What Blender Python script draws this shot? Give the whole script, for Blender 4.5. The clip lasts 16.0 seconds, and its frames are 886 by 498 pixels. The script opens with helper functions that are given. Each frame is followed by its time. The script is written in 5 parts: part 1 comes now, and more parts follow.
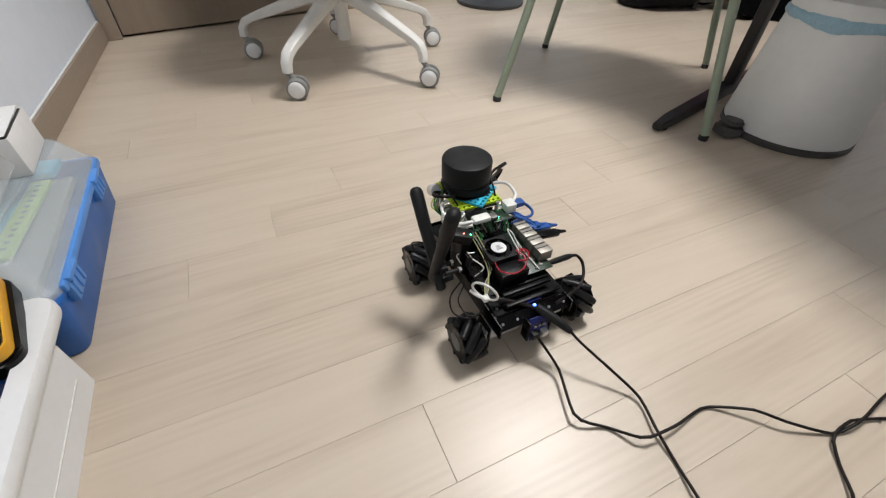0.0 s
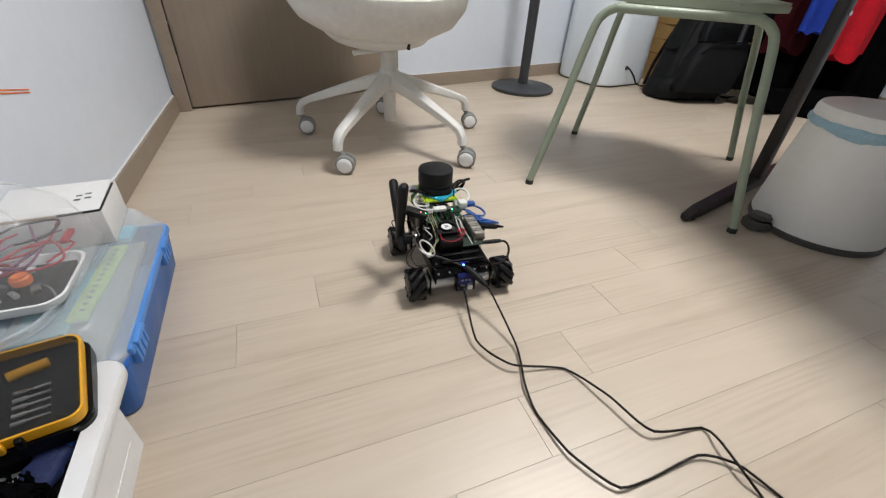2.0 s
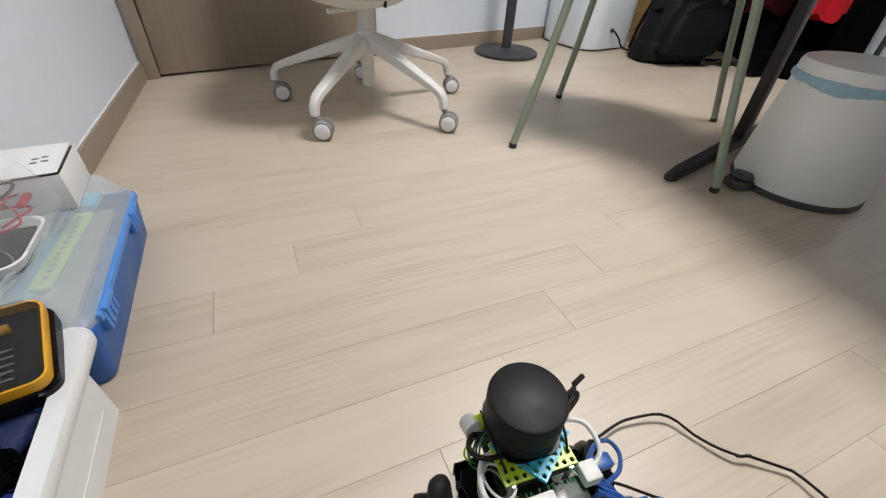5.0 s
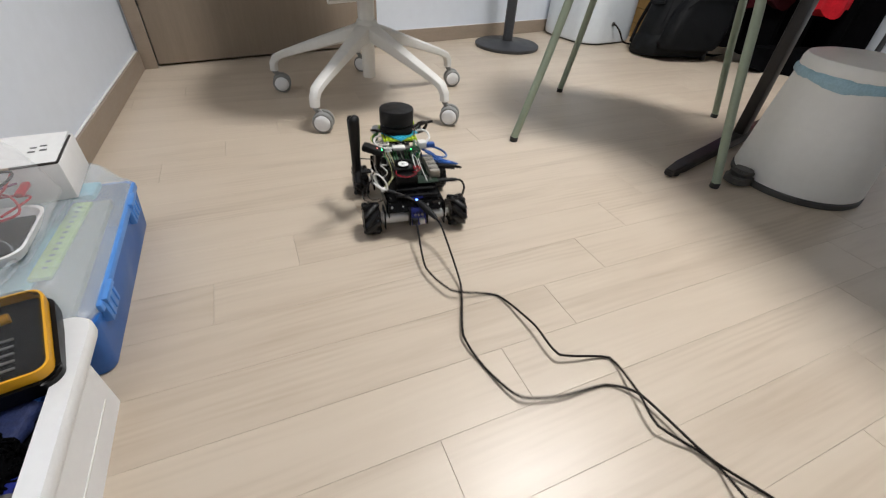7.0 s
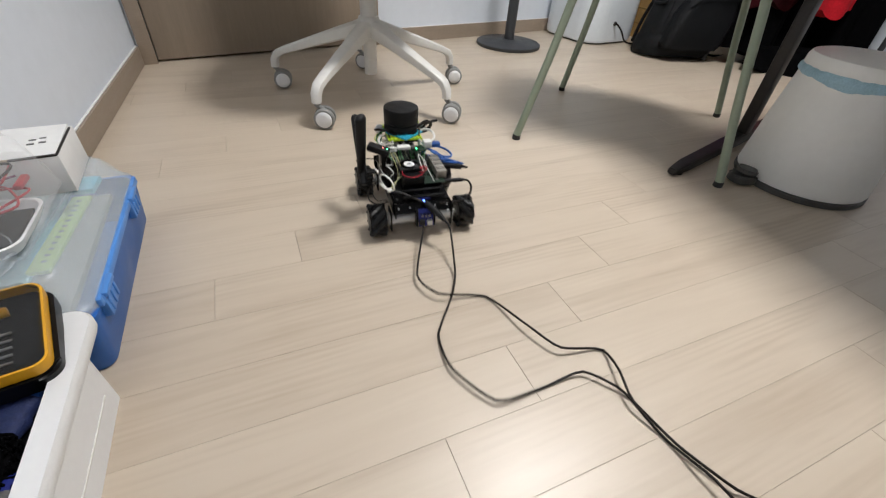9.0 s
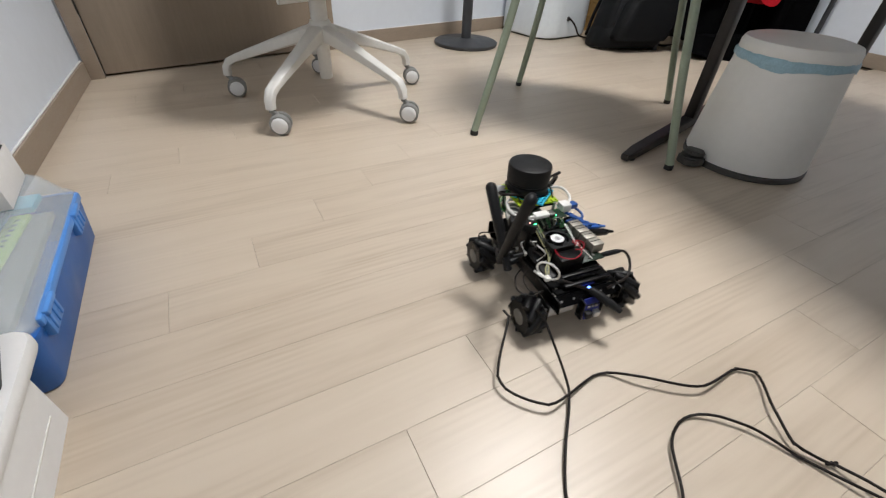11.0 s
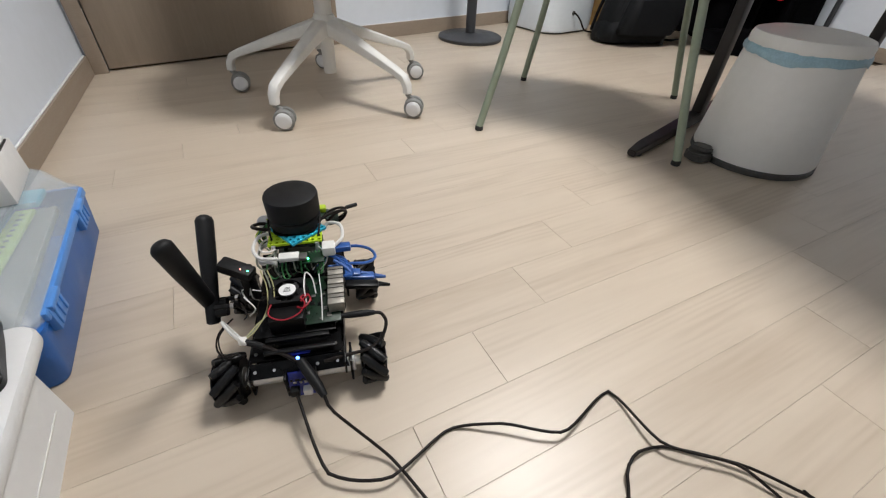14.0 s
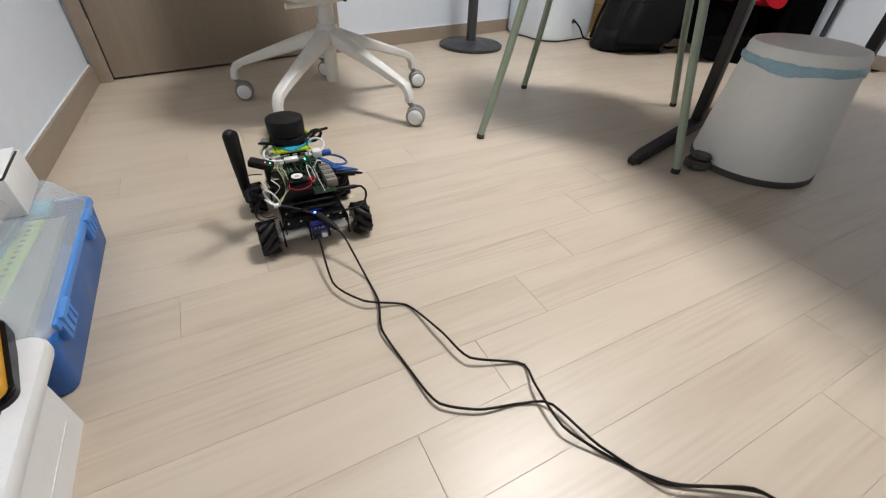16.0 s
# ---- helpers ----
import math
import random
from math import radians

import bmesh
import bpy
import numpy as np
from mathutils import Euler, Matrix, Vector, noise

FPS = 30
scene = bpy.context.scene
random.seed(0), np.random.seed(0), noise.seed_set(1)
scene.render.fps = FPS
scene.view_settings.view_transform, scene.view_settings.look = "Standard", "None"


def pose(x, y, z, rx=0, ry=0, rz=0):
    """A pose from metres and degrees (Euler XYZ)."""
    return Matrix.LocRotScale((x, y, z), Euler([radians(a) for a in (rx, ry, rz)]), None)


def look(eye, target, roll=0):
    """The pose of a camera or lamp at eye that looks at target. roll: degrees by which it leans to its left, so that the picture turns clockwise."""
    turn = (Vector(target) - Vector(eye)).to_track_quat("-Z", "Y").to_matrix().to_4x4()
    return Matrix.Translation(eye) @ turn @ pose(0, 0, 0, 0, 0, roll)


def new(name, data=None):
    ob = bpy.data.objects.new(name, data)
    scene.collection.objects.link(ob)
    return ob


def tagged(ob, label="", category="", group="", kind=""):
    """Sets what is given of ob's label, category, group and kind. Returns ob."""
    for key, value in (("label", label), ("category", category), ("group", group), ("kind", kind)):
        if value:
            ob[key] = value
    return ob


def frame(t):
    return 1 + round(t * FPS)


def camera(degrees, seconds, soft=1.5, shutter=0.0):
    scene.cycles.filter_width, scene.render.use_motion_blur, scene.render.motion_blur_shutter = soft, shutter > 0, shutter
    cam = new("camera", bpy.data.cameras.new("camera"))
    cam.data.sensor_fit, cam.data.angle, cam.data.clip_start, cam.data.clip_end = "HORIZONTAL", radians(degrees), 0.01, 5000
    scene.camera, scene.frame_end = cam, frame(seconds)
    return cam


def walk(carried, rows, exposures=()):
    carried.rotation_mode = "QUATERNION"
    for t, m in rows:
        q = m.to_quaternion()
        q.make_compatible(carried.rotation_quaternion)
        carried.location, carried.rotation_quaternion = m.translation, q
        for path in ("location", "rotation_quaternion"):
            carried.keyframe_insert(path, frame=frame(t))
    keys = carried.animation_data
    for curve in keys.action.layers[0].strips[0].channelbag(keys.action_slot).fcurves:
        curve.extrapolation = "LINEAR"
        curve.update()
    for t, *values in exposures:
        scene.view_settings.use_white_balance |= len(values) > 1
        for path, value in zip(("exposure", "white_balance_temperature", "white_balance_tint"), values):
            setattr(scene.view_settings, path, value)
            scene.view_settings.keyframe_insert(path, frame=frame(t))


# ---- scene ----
cam = camera(93.8, 16.0, soft=1.2, shutter=0.5)
PATH = [
    (0, (-0.091, -0.222, 0.476), (0.566, 1.092, -0.88), 2.2),
    (0.5, (-0.094, -0.225, 0.478), (0.572, 1.109, -0.856), 2.3),
    (1, (-0.096, -0.225, 0.478), (0.571, 1.153, -0.809), 2.3),
    (1.5, (-0.117, -0.211, 0.518), (0.538, 1.264, -0.663), 2.9),
    (2, (-0.124, -0.211, 0.525), (0.514, 1.305, -0.613), 3.3),
    (2.5, (-0.123, -0.211, 0.516), (0.509, 1.294, -0.639), 3.3),
    (3, (-0.121, -0.21, 0.512), (0.52, 1.27, -0.67), 3.4),
    (3.5, (-0.115, -0.218, 0.503), (0.537, 1.239, -0.702), 3.3),
    (4, (-0.114, -0.219, 0.499), (0.55, 1.22, -0.72), 3.3),
    (6.5, (-0.113, -0.218, 0.496), (0.559, 1.197, -0.747), 3.6),
    (7, (-0.119, -0.217, 0.495), (0.555, 1.19, -0.756), 4.1),
    (7.5, (-0.117, -0.221, 0.494), (0.571, 1.192, -0.743), 3.9),
    (8, (-0.116, -0.22, 0.492), (0.558, 1.195, -0.751), 3.4),
    (8.5, (-0.122, -0.219, 0.491), (0.564, 1.19, -0.752), 4.2),
    (9, (-0.126, -0.212, 0.486), (0.555, 1.192, -0.765), 4.6),
    (9.5, (-0.122, -0.217, 0.482), (0.572, 1.179, -0.771), 4.0),
    (11.8, (-0.091, -0.245, 0.483), (0.701, 1.117, -0.749), 2.9),
    (12, (-0.091, -0.242, 0.486), (0.696, 1.12, -0.749), 3.0),
    (12.5, (-0.095, -0.24, 0.486), (0.685, 1.126, -0.749), 3.1),
    (13, (-0.099, -0.237, 0.488), (0.673, 1.132, -0.749), 3.0),
    (13.5, (-0.102, -0.233, 0.485), (0.664, 1.139, -0.753), 3.0),
    (14, (-0.1, -0.234, 0.478), (0.657, 1.129, -0.774), 2.8),
    (14.5, (-0.101, -0.232, 0.479), (0.657, 1.128, -0.777), 2.8),
    (15, (-0.102, -0.235, 0.481), (0.656, 1.132, -0.766), 2.7),
    (15.5, (-0.103, -0.234, 0.485), (0.658, 1.141, -0.752), 2.7),
    (16, (-0.106, -0.233, 0.489), (0.656, 1.142, -0.746), 2.7),
]
walk(cam, [(t, look(eye, target, roll)) for t, eye, target, roll in PATH])

# ---- light ----
world = bpy.data.worlds.new("world")
scene.world = world
world.use_nodes = True
world.node_tree.nodes["Background"].inputs[0].default_value = (1.0, 0.97, 0.93, 1)
world.node_tree.nodes["Background"].inputs[1].default_value = 0.0


def ceiling_lamp(name, x, y, sx, sy, watts):
    lamp = new(name, bpy.data.lights.new(name, "AREA"))
    lamp.data.shape, lamp.data.size, lamp.data.size_y = "RECTANGLE", sx, sy
    lamp.data.energy, lamp.data.color = watts, (1.0, 0.985, 0.97)
    lamp.matrix_world = pose(x, y, 2.262)
    return lamp


ceiling_lamp("lamp_light", 0.93, 0.42, 0.50, 0.50, 46)


# ---- mesh helpers ----
def link(name, bm, mat, parent=None, label="", smooth=False):
    me = bpy.data.meshes.new(name)
    bmesh.ops.recalc_face_normals(bm, faces=bm.faces[:])
    if smooth:
        for f in bm.faces:
            f.smooth = True
    bm.to_mesh(me)
    bm.free()
    if smooth:
        me.set_sharp_from_angle(angle=radians(38))
    if mat:
        me.materials.append(mat)
    ob = new(name, me)
    if parent:
        ob.parent = parent
    if label:
        ob["label"] = label
    return ob


def part(name, bm, material, parent, label="", smooth=True):
    return link(name, bm, material, parent, label, smooth)


def thing(name, label, category, m=None, group="", kind=""):
    ob = new(name)
    ob.empty_display_size = 0.05
    if m is not None:
        ob.matrix_basis = m
    return tagged(ob, label, category, group, kind)


def box(sx, sy, sz, at=(0, 0, 0), bevel=0.0, turn=None, seg=2, bm=None):
    bm = bm or bmesh.new()
    m = Matrix.Translation(at) @ (turn or Matrix()) @ Matrix.Diagonal((sx, sy, sz, 1))
    made = bmesh.ops.create_cube(bm, size=1, matrix=m)["verts"]
    if bevel:
        edges = list({e for v in made for e in v.link_edges})
        bmesh.ops.bevel(bm, geom=edges, offset=bevel, segments=seg, affect="EDGES", profile=0.5)
    return bm


def lathe(profile, seg=32, at=(0, 0, 0), turn=None, bm=None):
    """A solid of revolution about z from (radius, height) pairs."""
    bm = bm or bmesh.new()
    m = Matrix.Translation(at) @ (turn or Matrix())
    rings = []
    for r, z in profile:
        if r < 1e-6:
            rings.append([bm.verts.new(m @ Vector((0, 0, z)))])
        else:
            rings.append([bm.verts.new(m @ Vector((r * math.cos(2 * math.pi * k / seg), r * math.sin(2 * math.pi * k / seg), z))) for k in range(seg)])
    for a, b in zip(rings, rings[1:]):
        for k in range(seg):
            j = (k + 1) % seg
            if len(a) == 1 and len(b) == 1:
                continue
            if len(a) == 1:
                bm.faces.new((a[0], b[k], b[j]))
            elif len(b) == 1:
                bm.faces.new((a[k], a[j], b[0]))
            else:
                bm.faces.new((a[k], a[j], b[j], b[k]))
    return bm


def cyl(r, h, at=(0, 0, 0), turn=None, seg=24, bevel=0.0, bm=None):
    """A closed cylinder from z = 0 to h with eased rims."""
    b = bevel or min(r, h) * 0.08
    return lathe([(0, 0), (r - b, 0), (r, b), (r, h - b), (r - b, h), (0, h)], seg, at, turn, bm)


def glide(points, steps=6):
    """A Catmull-Rom curve through the points."""
    p = [Vector(q) for q in points]
    p = [p[0] * 2 - p[1]] + p + [p[-1] * 2 - p[-2]]
    out = []
    for a, b, c, d in zip(p, p[1:], p[2:], p[3:]):
        for k in range(steps):
            t = k / steps
            out.append(0.5 * ((2 * b) + (c - a) * t + (2 * a - 5 * b + 4 * c - d) * t * t + (3 * b - a - 3 * c + d) * t ** 3))
    return out + [p[-2]]


def tube(points, r, seg=8, bm=None, flat=1.0, taper=None):
    """A round bar along the points, closed at both ends."""
    bm = bm or bmesh.new()
    pts = [Vector(q) for q in points]
    rings, side = [], None
    for n, p in enumerate(pts):
        way = (pts[min(n + 1, len(pts) - 1)] - pts[max(n - 1, 0)]).normalized()
        if side is None:
            side = way.orthogonal().normalized()
        side = (side - way * side.dot(way)).normalized()
        up = way.cross(side)
        rr = r * (taper[n] if taper else 1)
        rings.append([bm.verts.new(p + (side * math.cos(2 * math.pi * k / seg) + up * flat * math.sin(2 * math.pi * k / seg)) * rr) for k in range(seg)])
    for a, b in zip(rings, rings[1:]):
        for k in range(seg):
            j = (k + 1) % seg
            bm.faces.new((a[k], a[j], b[j], b[k]))
    bm.faces.new(rings[0][::-1])
    bm.faces.new(rings[-1])
    return bm


def plate(outline, z0, z1, bevel=0.0, m=None, bm=None):
    """A flat plate from an outline in x and y."""
    bm = bm or bmesh.new()
    m = m or Matrix()
    lo = [bm.verts.new(m @ Vector((x, y, z0))) for x, y in outline]
    hi = [bm.verts.new(m @ Vector((x, y, z1))) for x, y in outline]
    bm.faces.new(lo[::-1])
    top = bm.faces.new(hi)
    for k in range(len(lo)):
        j = (k + 1) % len(lo)
        bm.faces.new((lo[k], lo[j], hi[j], hi[k]))
    if bevel:
        bmesh.ops.bevel(bm, geom=list(top.edges), offset=bevel, segments=2, affect="EDGES")
    return bm


def rounded(w, d, r, n=5, cx=0.0, cy=0.0):
    out = []
    for qx, qy, a in ((1, 1, 0), (-1, 1, 90), (-1, -1, 180), (1, -1, 270)):
        for k in range(n + 1):
            t = radians(a + 90 * k / n)
            out.append((cx + qx * (w / 2 - r) + r * math.cos(t), cy + qy * (d / 2 - r) + r * math.sin(t)))
    return out


def loft(sections, bm=None, cap=(True, True), ring=False):
    """A skin over closed sections with equal counts of points."""
    bm = bm or bmesh.new()
    rings = [[bm.verts.new(Vector(p)) for p in s] for s in sections]
    if ring:
        rings.append(rings[0])
        cap = (False, False)
    for a, b in zip(rings, rings[1:]):
        n = len(a)
        for k in range(n):
            j = (k + 1) % n
            bm.faces.new((a[k], a[j], b[j], b[k]))
    if cap[0]:
        bm.faces.new(rings[0][::-1])
    if cap[1]:
        bm.faces.new(rings[-1])
    return bm


# ---- materials ----
def surface(name, colour, rough=0.5, metal=0.0, vary=0.08, scale=20.0, bump=0.0, bump_scale=200.0, coat=0.0, alpha=1.0, transmission=0.0, per_object=0.0, stretch=(1, 1, 1), specular=0.5, rough_vary=0.08, glow=None):
    """A procedural surface: colour that drifts at two scales, a little uneven gloss, fine relief."""
    mat = bpy.data.materials.new(name)
    mat.use_nodes = True
    nt = mat.node_tree
    nodes, links = nt.nodes, nt.links
    bsdf = nodes["Principled BSDF"]
    coord = nodes.new("ShaderNodeTexCoord")
    mapping = nodes.new("ShaderNodeMapping")
    mapping.inputs["Scale"].default_value = stretch
    links.new(coord.outputs["Object"], mapping.inputs["Vector"])
    coarse = nodes.new("ShaderNodeTexNoise")
    coarse.inputs["Scale"].default_value, coarse.inputs["Detail"].default_value = scale, 6
    fine = nodes.new("ShaderNodeTexNoise")
    fine.inputs["Scale"].default_value, fine.inputs["Detail"].default_value = scale * 7, 4
    for n in (coarse, fine):
        links.new(mapping.outputs["Vector"], n.inputs["Vector"])
    mix = nodes.new("ShaderNodeMath")
    mix.operation = "ADD"
    links.new(coarse.outputs["Fac"], mix.inputs[0])
    links.new(fine.outputs["Fac"], mix.inputs[1])
    ramp = nodes.new("ShaderNodeMapRange")
    ramp.inputs["From Min"].default_value, ramp.inputs["From Max"].default_value = 0.6, 1.4
    ramp.inputs["To Min"].default_value, ramp.inputs["To Max"].default_value = 1 - vary, 1 + vary
    links.new(mix.outputs[0], ramp.inputs["Value"])
    tint = nodes.new("ShaderNodeVectorMath")
    tint.operation = "SCALE"
    tint.inputs[0].default_value = colour
    links.new(ramp.outputs[0], tint.inputs["Scale"])
    last = tint.outputs[0]
    if per_object:
        info = nodes.new("ShaderNodeObjectInfo")
        span = nodes.new("ShaderNodeMapRange")
        span.inputs["To Min"].default_value, span.inputs["To Max"].default_value = 1 - per_object, 1 + per_object
        links.new(info.outputs["Random"], span.inputs["Value"])
        again = nodes.new("ShaderNodeVectorMath")
        again.operation = "SCALE"
        links.new(last, again.inputs[0])
        links.new(span.outputs[0], again.inputs["Scale"])
        last = again.outputs[0]
    links.new(last, bsdf.inputs["Base Color"])
    gloss = nodes.new("ShaderNodeMapRange")
    gloss.inputs["From Min"].default_value, gloss.inputs["From Max"].default_value = 0.3, 0.7
    gloss.inputs["To Min"].default_value, gloss.inputs["To Max"].default_value = max(rough - rough_vary, 0.02), min(rough + rough_vary, 1)
    links.new(coarse.outputs["Fac"], gloss.inputs["Value"])
    links.new(gloss.outputs[0], bsdf.inputs["Roughness"])
    bsdf.inputs["Metallic"].default_value = metal
    bsdf.inputs["Specular IOR Level"].default_value = specular
    bsdf.inputs["Coat Weight"].default_value = coat
    bsdf.inputs["Alpha"].default_value = alpha
    bsdf.inputs["Transmission Weight"].default_value = transmission
    if glow:
        bsdf.inputs["Emission Color"].default_value = (*glow[:3], 1)
        bsdf.inputs["Emission Strength"].default_value = glow[3]
    if bump:
        grain = nodes.new("ShaderNodeTexNoise")
        grain.inputs["Scale"].default_value, grain.inputs["Detail"].default_value = bump_scale, 5
        links.new(mapping.outputs["Vector"], grain.inputs["Vector"])
        relief = nodes.new("ShaderNodeBump")
        relief.inputs["Strength"].default_value, relief.inputs["Distance"].default_value = bump, 0.002
        links.new(grain.outputs["Fac"], relief.inputs["Height"])
        links.new(relief.outputs["Normal"], bsdf.inputs["Normal"])
    return mat


def oak_floor():
    """Pale brushed oak laminate: long grain, cathedral figure, plank-to-plank shade."""
    mat = bpy.data.materials.new("oak_laminate")
    mat.use_nodes = True
    nt = mat.node_tree
    nodes, links = nt.nodes, nt.links
    bsdf = nodes["Principled BSDF"]
    coord, info = nodes.new("ShaderNodeTexCoord"), nodes.new("ShaderNodeObjectInfo")
    shift = nodes.new("ShaderNodeVectorMath")
    shift.operation = "MULTIPLY_ADD"
    shift.inputs[1].default_value = (13.0, 29.0, 7.0)
    links.new(info.outputs["Random"], shift.inputs[0])
    links.new(coord.outputs["Object"], shift.inputs[2])

    def noise_of(stretch, scale, detail, distortion=0.0):
        mapping = nodes.new("ShaderNodeMapping")
        mapping.inputs["Scale"].default_value = stretch
        links.new(shift.outputs[0], mapping.inputs["Vector"])
        n = nodes.new("ShaderNodeTexNoise")
        n.inputs["Scale"].default_value, n.inputs["Detail"].default_value = scale, detail
        n.inputs["Distortion"].default_value = distortion
        links.new(mapping.outputs["Vector"], n.inputs["Vector"])
        return n.outputs["Fac"]

    broad = noise_of((0.9, 7, 1), 2.6, 4, 1.0)
    streak = noise_of((1.0, 16, 1), 5.0, 5, 0.9)
    patch = noise_of((1.6, 6, 1), 2.2, 2)
    # cathedral figure: bent bands that come and go along a plank
    bent = nodes.new("ShaderNodeMapping")
    bent.inputs["Scale"].default_value = (0.55, 6.5, 1)
    links.new(shift.outputs[0], bent.inputs["Vector"])
    wave = nodes.new("ShaderNodeTexWave")
    wave.wave_type, wave.bands_direction = "BANDS", "Y"
    wave.inputs["Scale"].default_value, wave.inputs["Distortion"].default_value = 4.2, 9.0
    wave.inputs["Detail"].default_value, wave.inputs["Detail Scale"].default_value = 2.5, 0.9
    links.new(bent.outputs["Vector"], wave.inputs["Vector"])
    gate = nodes.new("ShaderNodeMapRange")
    gate.inputs["From Min"].default_value, gate.inputs["From Max"].default_value = 0.44, 0.66
    links.new(patch, gate.inputs["Value"])
    figure = nodes.new("ShaderNodeMath")
    figure.operation = "MULTIPLY"
    links.new(wave.outputs["Fac"], figure.inputs[0])
    links.new(gate.outputs[0], figure.inputs[1])

    def weigh(value, k, add=None):
        m = nodes.new("ShaderNodeMath")
        m.operation = "MULTIPLY_ADD"
        links.new(value, m.inputs[0])
        m.inputs[1].default_value = k
        if add is None:
            m.inputs[2].default_value = 0
        else:
            links.new(add, m.inputs[2])
        return m.outputs[0]

    total = weigh(figure.outputs[0], -0.095, weigh(streak, 0.15, weigh(broad, 0.48, weigh(info.outputs["Random"], 0.11))))
    ramp = nodes.new("ShaderNodeValToRGB")
    ramp.color_ramp.elements[0].position, ramp.color_ramp.elements[0].color = 0.11, (0.405, 0.328, 0.245, 1)
    ramp.color_ramp.elements[1].position, ramp.color_ramp.elements[1].color = 0.62, (0.590, 0.510, 0.408, 1)
    mid = ramp.color_ramp.elements.new(0.36)
    mid.color = (0.528, 0.447, 0.352, 1)
    links.new(total, ramp.inputs["Fac"])
    links.new(ramp.outputs["Color"], bsdf.inputs["Base Color"])
    gloss = nodes.new("ShaderNodeMapRange")
    gloss.inputs["To Min"].default_value, gloss.inputs["To Max"].default_value = 0.32, 0.46
    links.new(streak, gloss.inputs["Value"])
    links.new(gloss.outputs[0], bsdf.inputs["Roughness"])
    bsdf.inputs["Coat Weight"].default_value, bsdf.inputs["Coat Roughness"].default_value = 0.22, 0.36
    relief = nodes.new("ShaderNodeBump")
    relief.inputs["Strength"].default_value, relief.inputs["Distance"].default_value = 0.12, 0.0006
    links.new(streak, relief.inputs["Height"])
    links.new(relief.outputs["Normal"], bsdf.inputs["Normal"])
    return mat


OAK = oak_floor()
SUBFLOOR = surface("subfloor", (0.10, 0.075, 0.05), 0.8, vary=0.2)
WALLPAPER = surface("white_wallpaper", (0.665, 0.712, 0.775), 0.75, vary=0.03, scale=4, bump=0.12, bump_scale=260)
CEILING = surface("white_ceiling", (0.74, 0.74, 0.73), 0.85, vary=0.03, scale=5, bump=0.08)
SKIRT = surface("taupe_skirting", (0.30, 0.24, 0.185), 0.45, vary=0.10, scale=9, stretch=(1, 1, 6), bump=0.03)
DOORWOOD = surface("taupe_door_veneer", (0.285, 0.228, 0.174), 0.40, vary=0.10, scale=5, stretch=(14, 14, 0.7), bump=0.05, bump_scale=80)
# near-black put in for the shade in gaps; also the hinges' colour
DARKGAP = surface("dark_gap", (0.02, 0.017, 0.015), 0.8)
WHITEPL = surface("white_plastic", (0.765, 0.77, 0.775), 0.38, vary=0.03, scale=12, bump=0.02)
WARMWHITE = surface("off_white_plastic", (0.70, 0.69, 0.66), 0.42, vary=0.05, scale=10, bump=0.03)
FABRIC = surface("cream_fabric", (0.70, 0.68, 0.635), 0.9, vary=0.10, scale=60, bump=0.5, bump_scale=900)
GREYRUB = surface("grey_rubber", (0.23, 0.23, 0.22), 0.6, vary=0.1)
SAGE = surface("sage_green_paint", (0.27, 0.315, 0.235), 0.38, vary=0.06, scale=15, bump=0.02)
SEATSAGE = surface("sage_seat_plastic", (0.36, 0.40, 0.29), 0.5, vary=0.05, bump=0.03)
BLACKFOOT = surface("black_rubber", (0.02, 0.02, 0.02), 0.65, vary=0.15)
DESKIRON = surface("brown_black_steel", (0.0168, 0.0132, 0.0120), 0.42, vary=0.12, bump=0.06, bump_scale=500)
DESKTOP = surface("desk_laminate", (0.30, 0.255, 0.205), 0.45, vary=0.08, stretch=(1, 8, 1))
BINGREY = surface("warm_grey_bin_plastic", (0.82, 0.81, 0.775), 0.45, vary=0.03, scale=8, bump=0.03)
BINDARK = surface("dark_grey_plastic", (0.065, 0.063, 0.06), 0.5, vary=0.1, bump=0.05)
BAGBLUE = surface("pale_blue_film", (0.36, 0.56, 0.66), 0.35, vary=0.2, scale=40, bump=0.3, bump_scale=120, alpha=0.85)
POLEIRON = surface("charcoal_steel", (0.035, 0.037, 0.042), 0.45, vary=0.12, bump=0.05, bump_scale=600)
PACKBLACK = surface("black_nylon", (0.0045, 0.005, 0.0058), 0.55, specular=0.14, vary=0.35, scale=25, bump=0.6, bump_scale=500)
STRAP = surface("black_webbing", (0.005, 0.005, 0.006), 0.7, specular=0.15, vary=0.3, scale=80, bump=0.4)
CLOTHBLACK = surface("black_cloth", (0.0018, 0.0018, 0.0022), 0.9, specular=0.04, vary=0.4, scale=20, bump=0.5, bump_scale=350)
CLOTHRED = surface("red_cloth", (0.44, 0.009, 0.018), 0.8, specular=0.15, vary=0.25, scale=20, bump=0.4, bump_scale=350)
# the red cloth again, darkened to stand for the desk's shade on it
CLOTHREDSHADE = surface("shaded_red_cloth", (0.022, 0.0010, 0.0025), 0.85, specular=0.1, vary=0.2, scale=20, bump=0.4, bump_scale=350)
CLOTHBLUE = surface("blue_cloth", (0.013, 0.038, 0.28), 0.8, specular=0.15, vary=0.2, scale=20, bump=0.4, bump_scale=350)
OCHRE = surface("ochre_cloth", (0.36, 0.22, 0.075), 0.85, vary=0.25, scale=18, bump=0.5, bump_scale=200)
CARDWHITE = surface("white_card", (0.72, 0.72, 0.71), 0.7, vary=0.04, scale=12, bump=0.05)
CARDRAW = surface("raw_card_edge", (0.42, 0.33, 0.24), 0.85, vary=0.2)
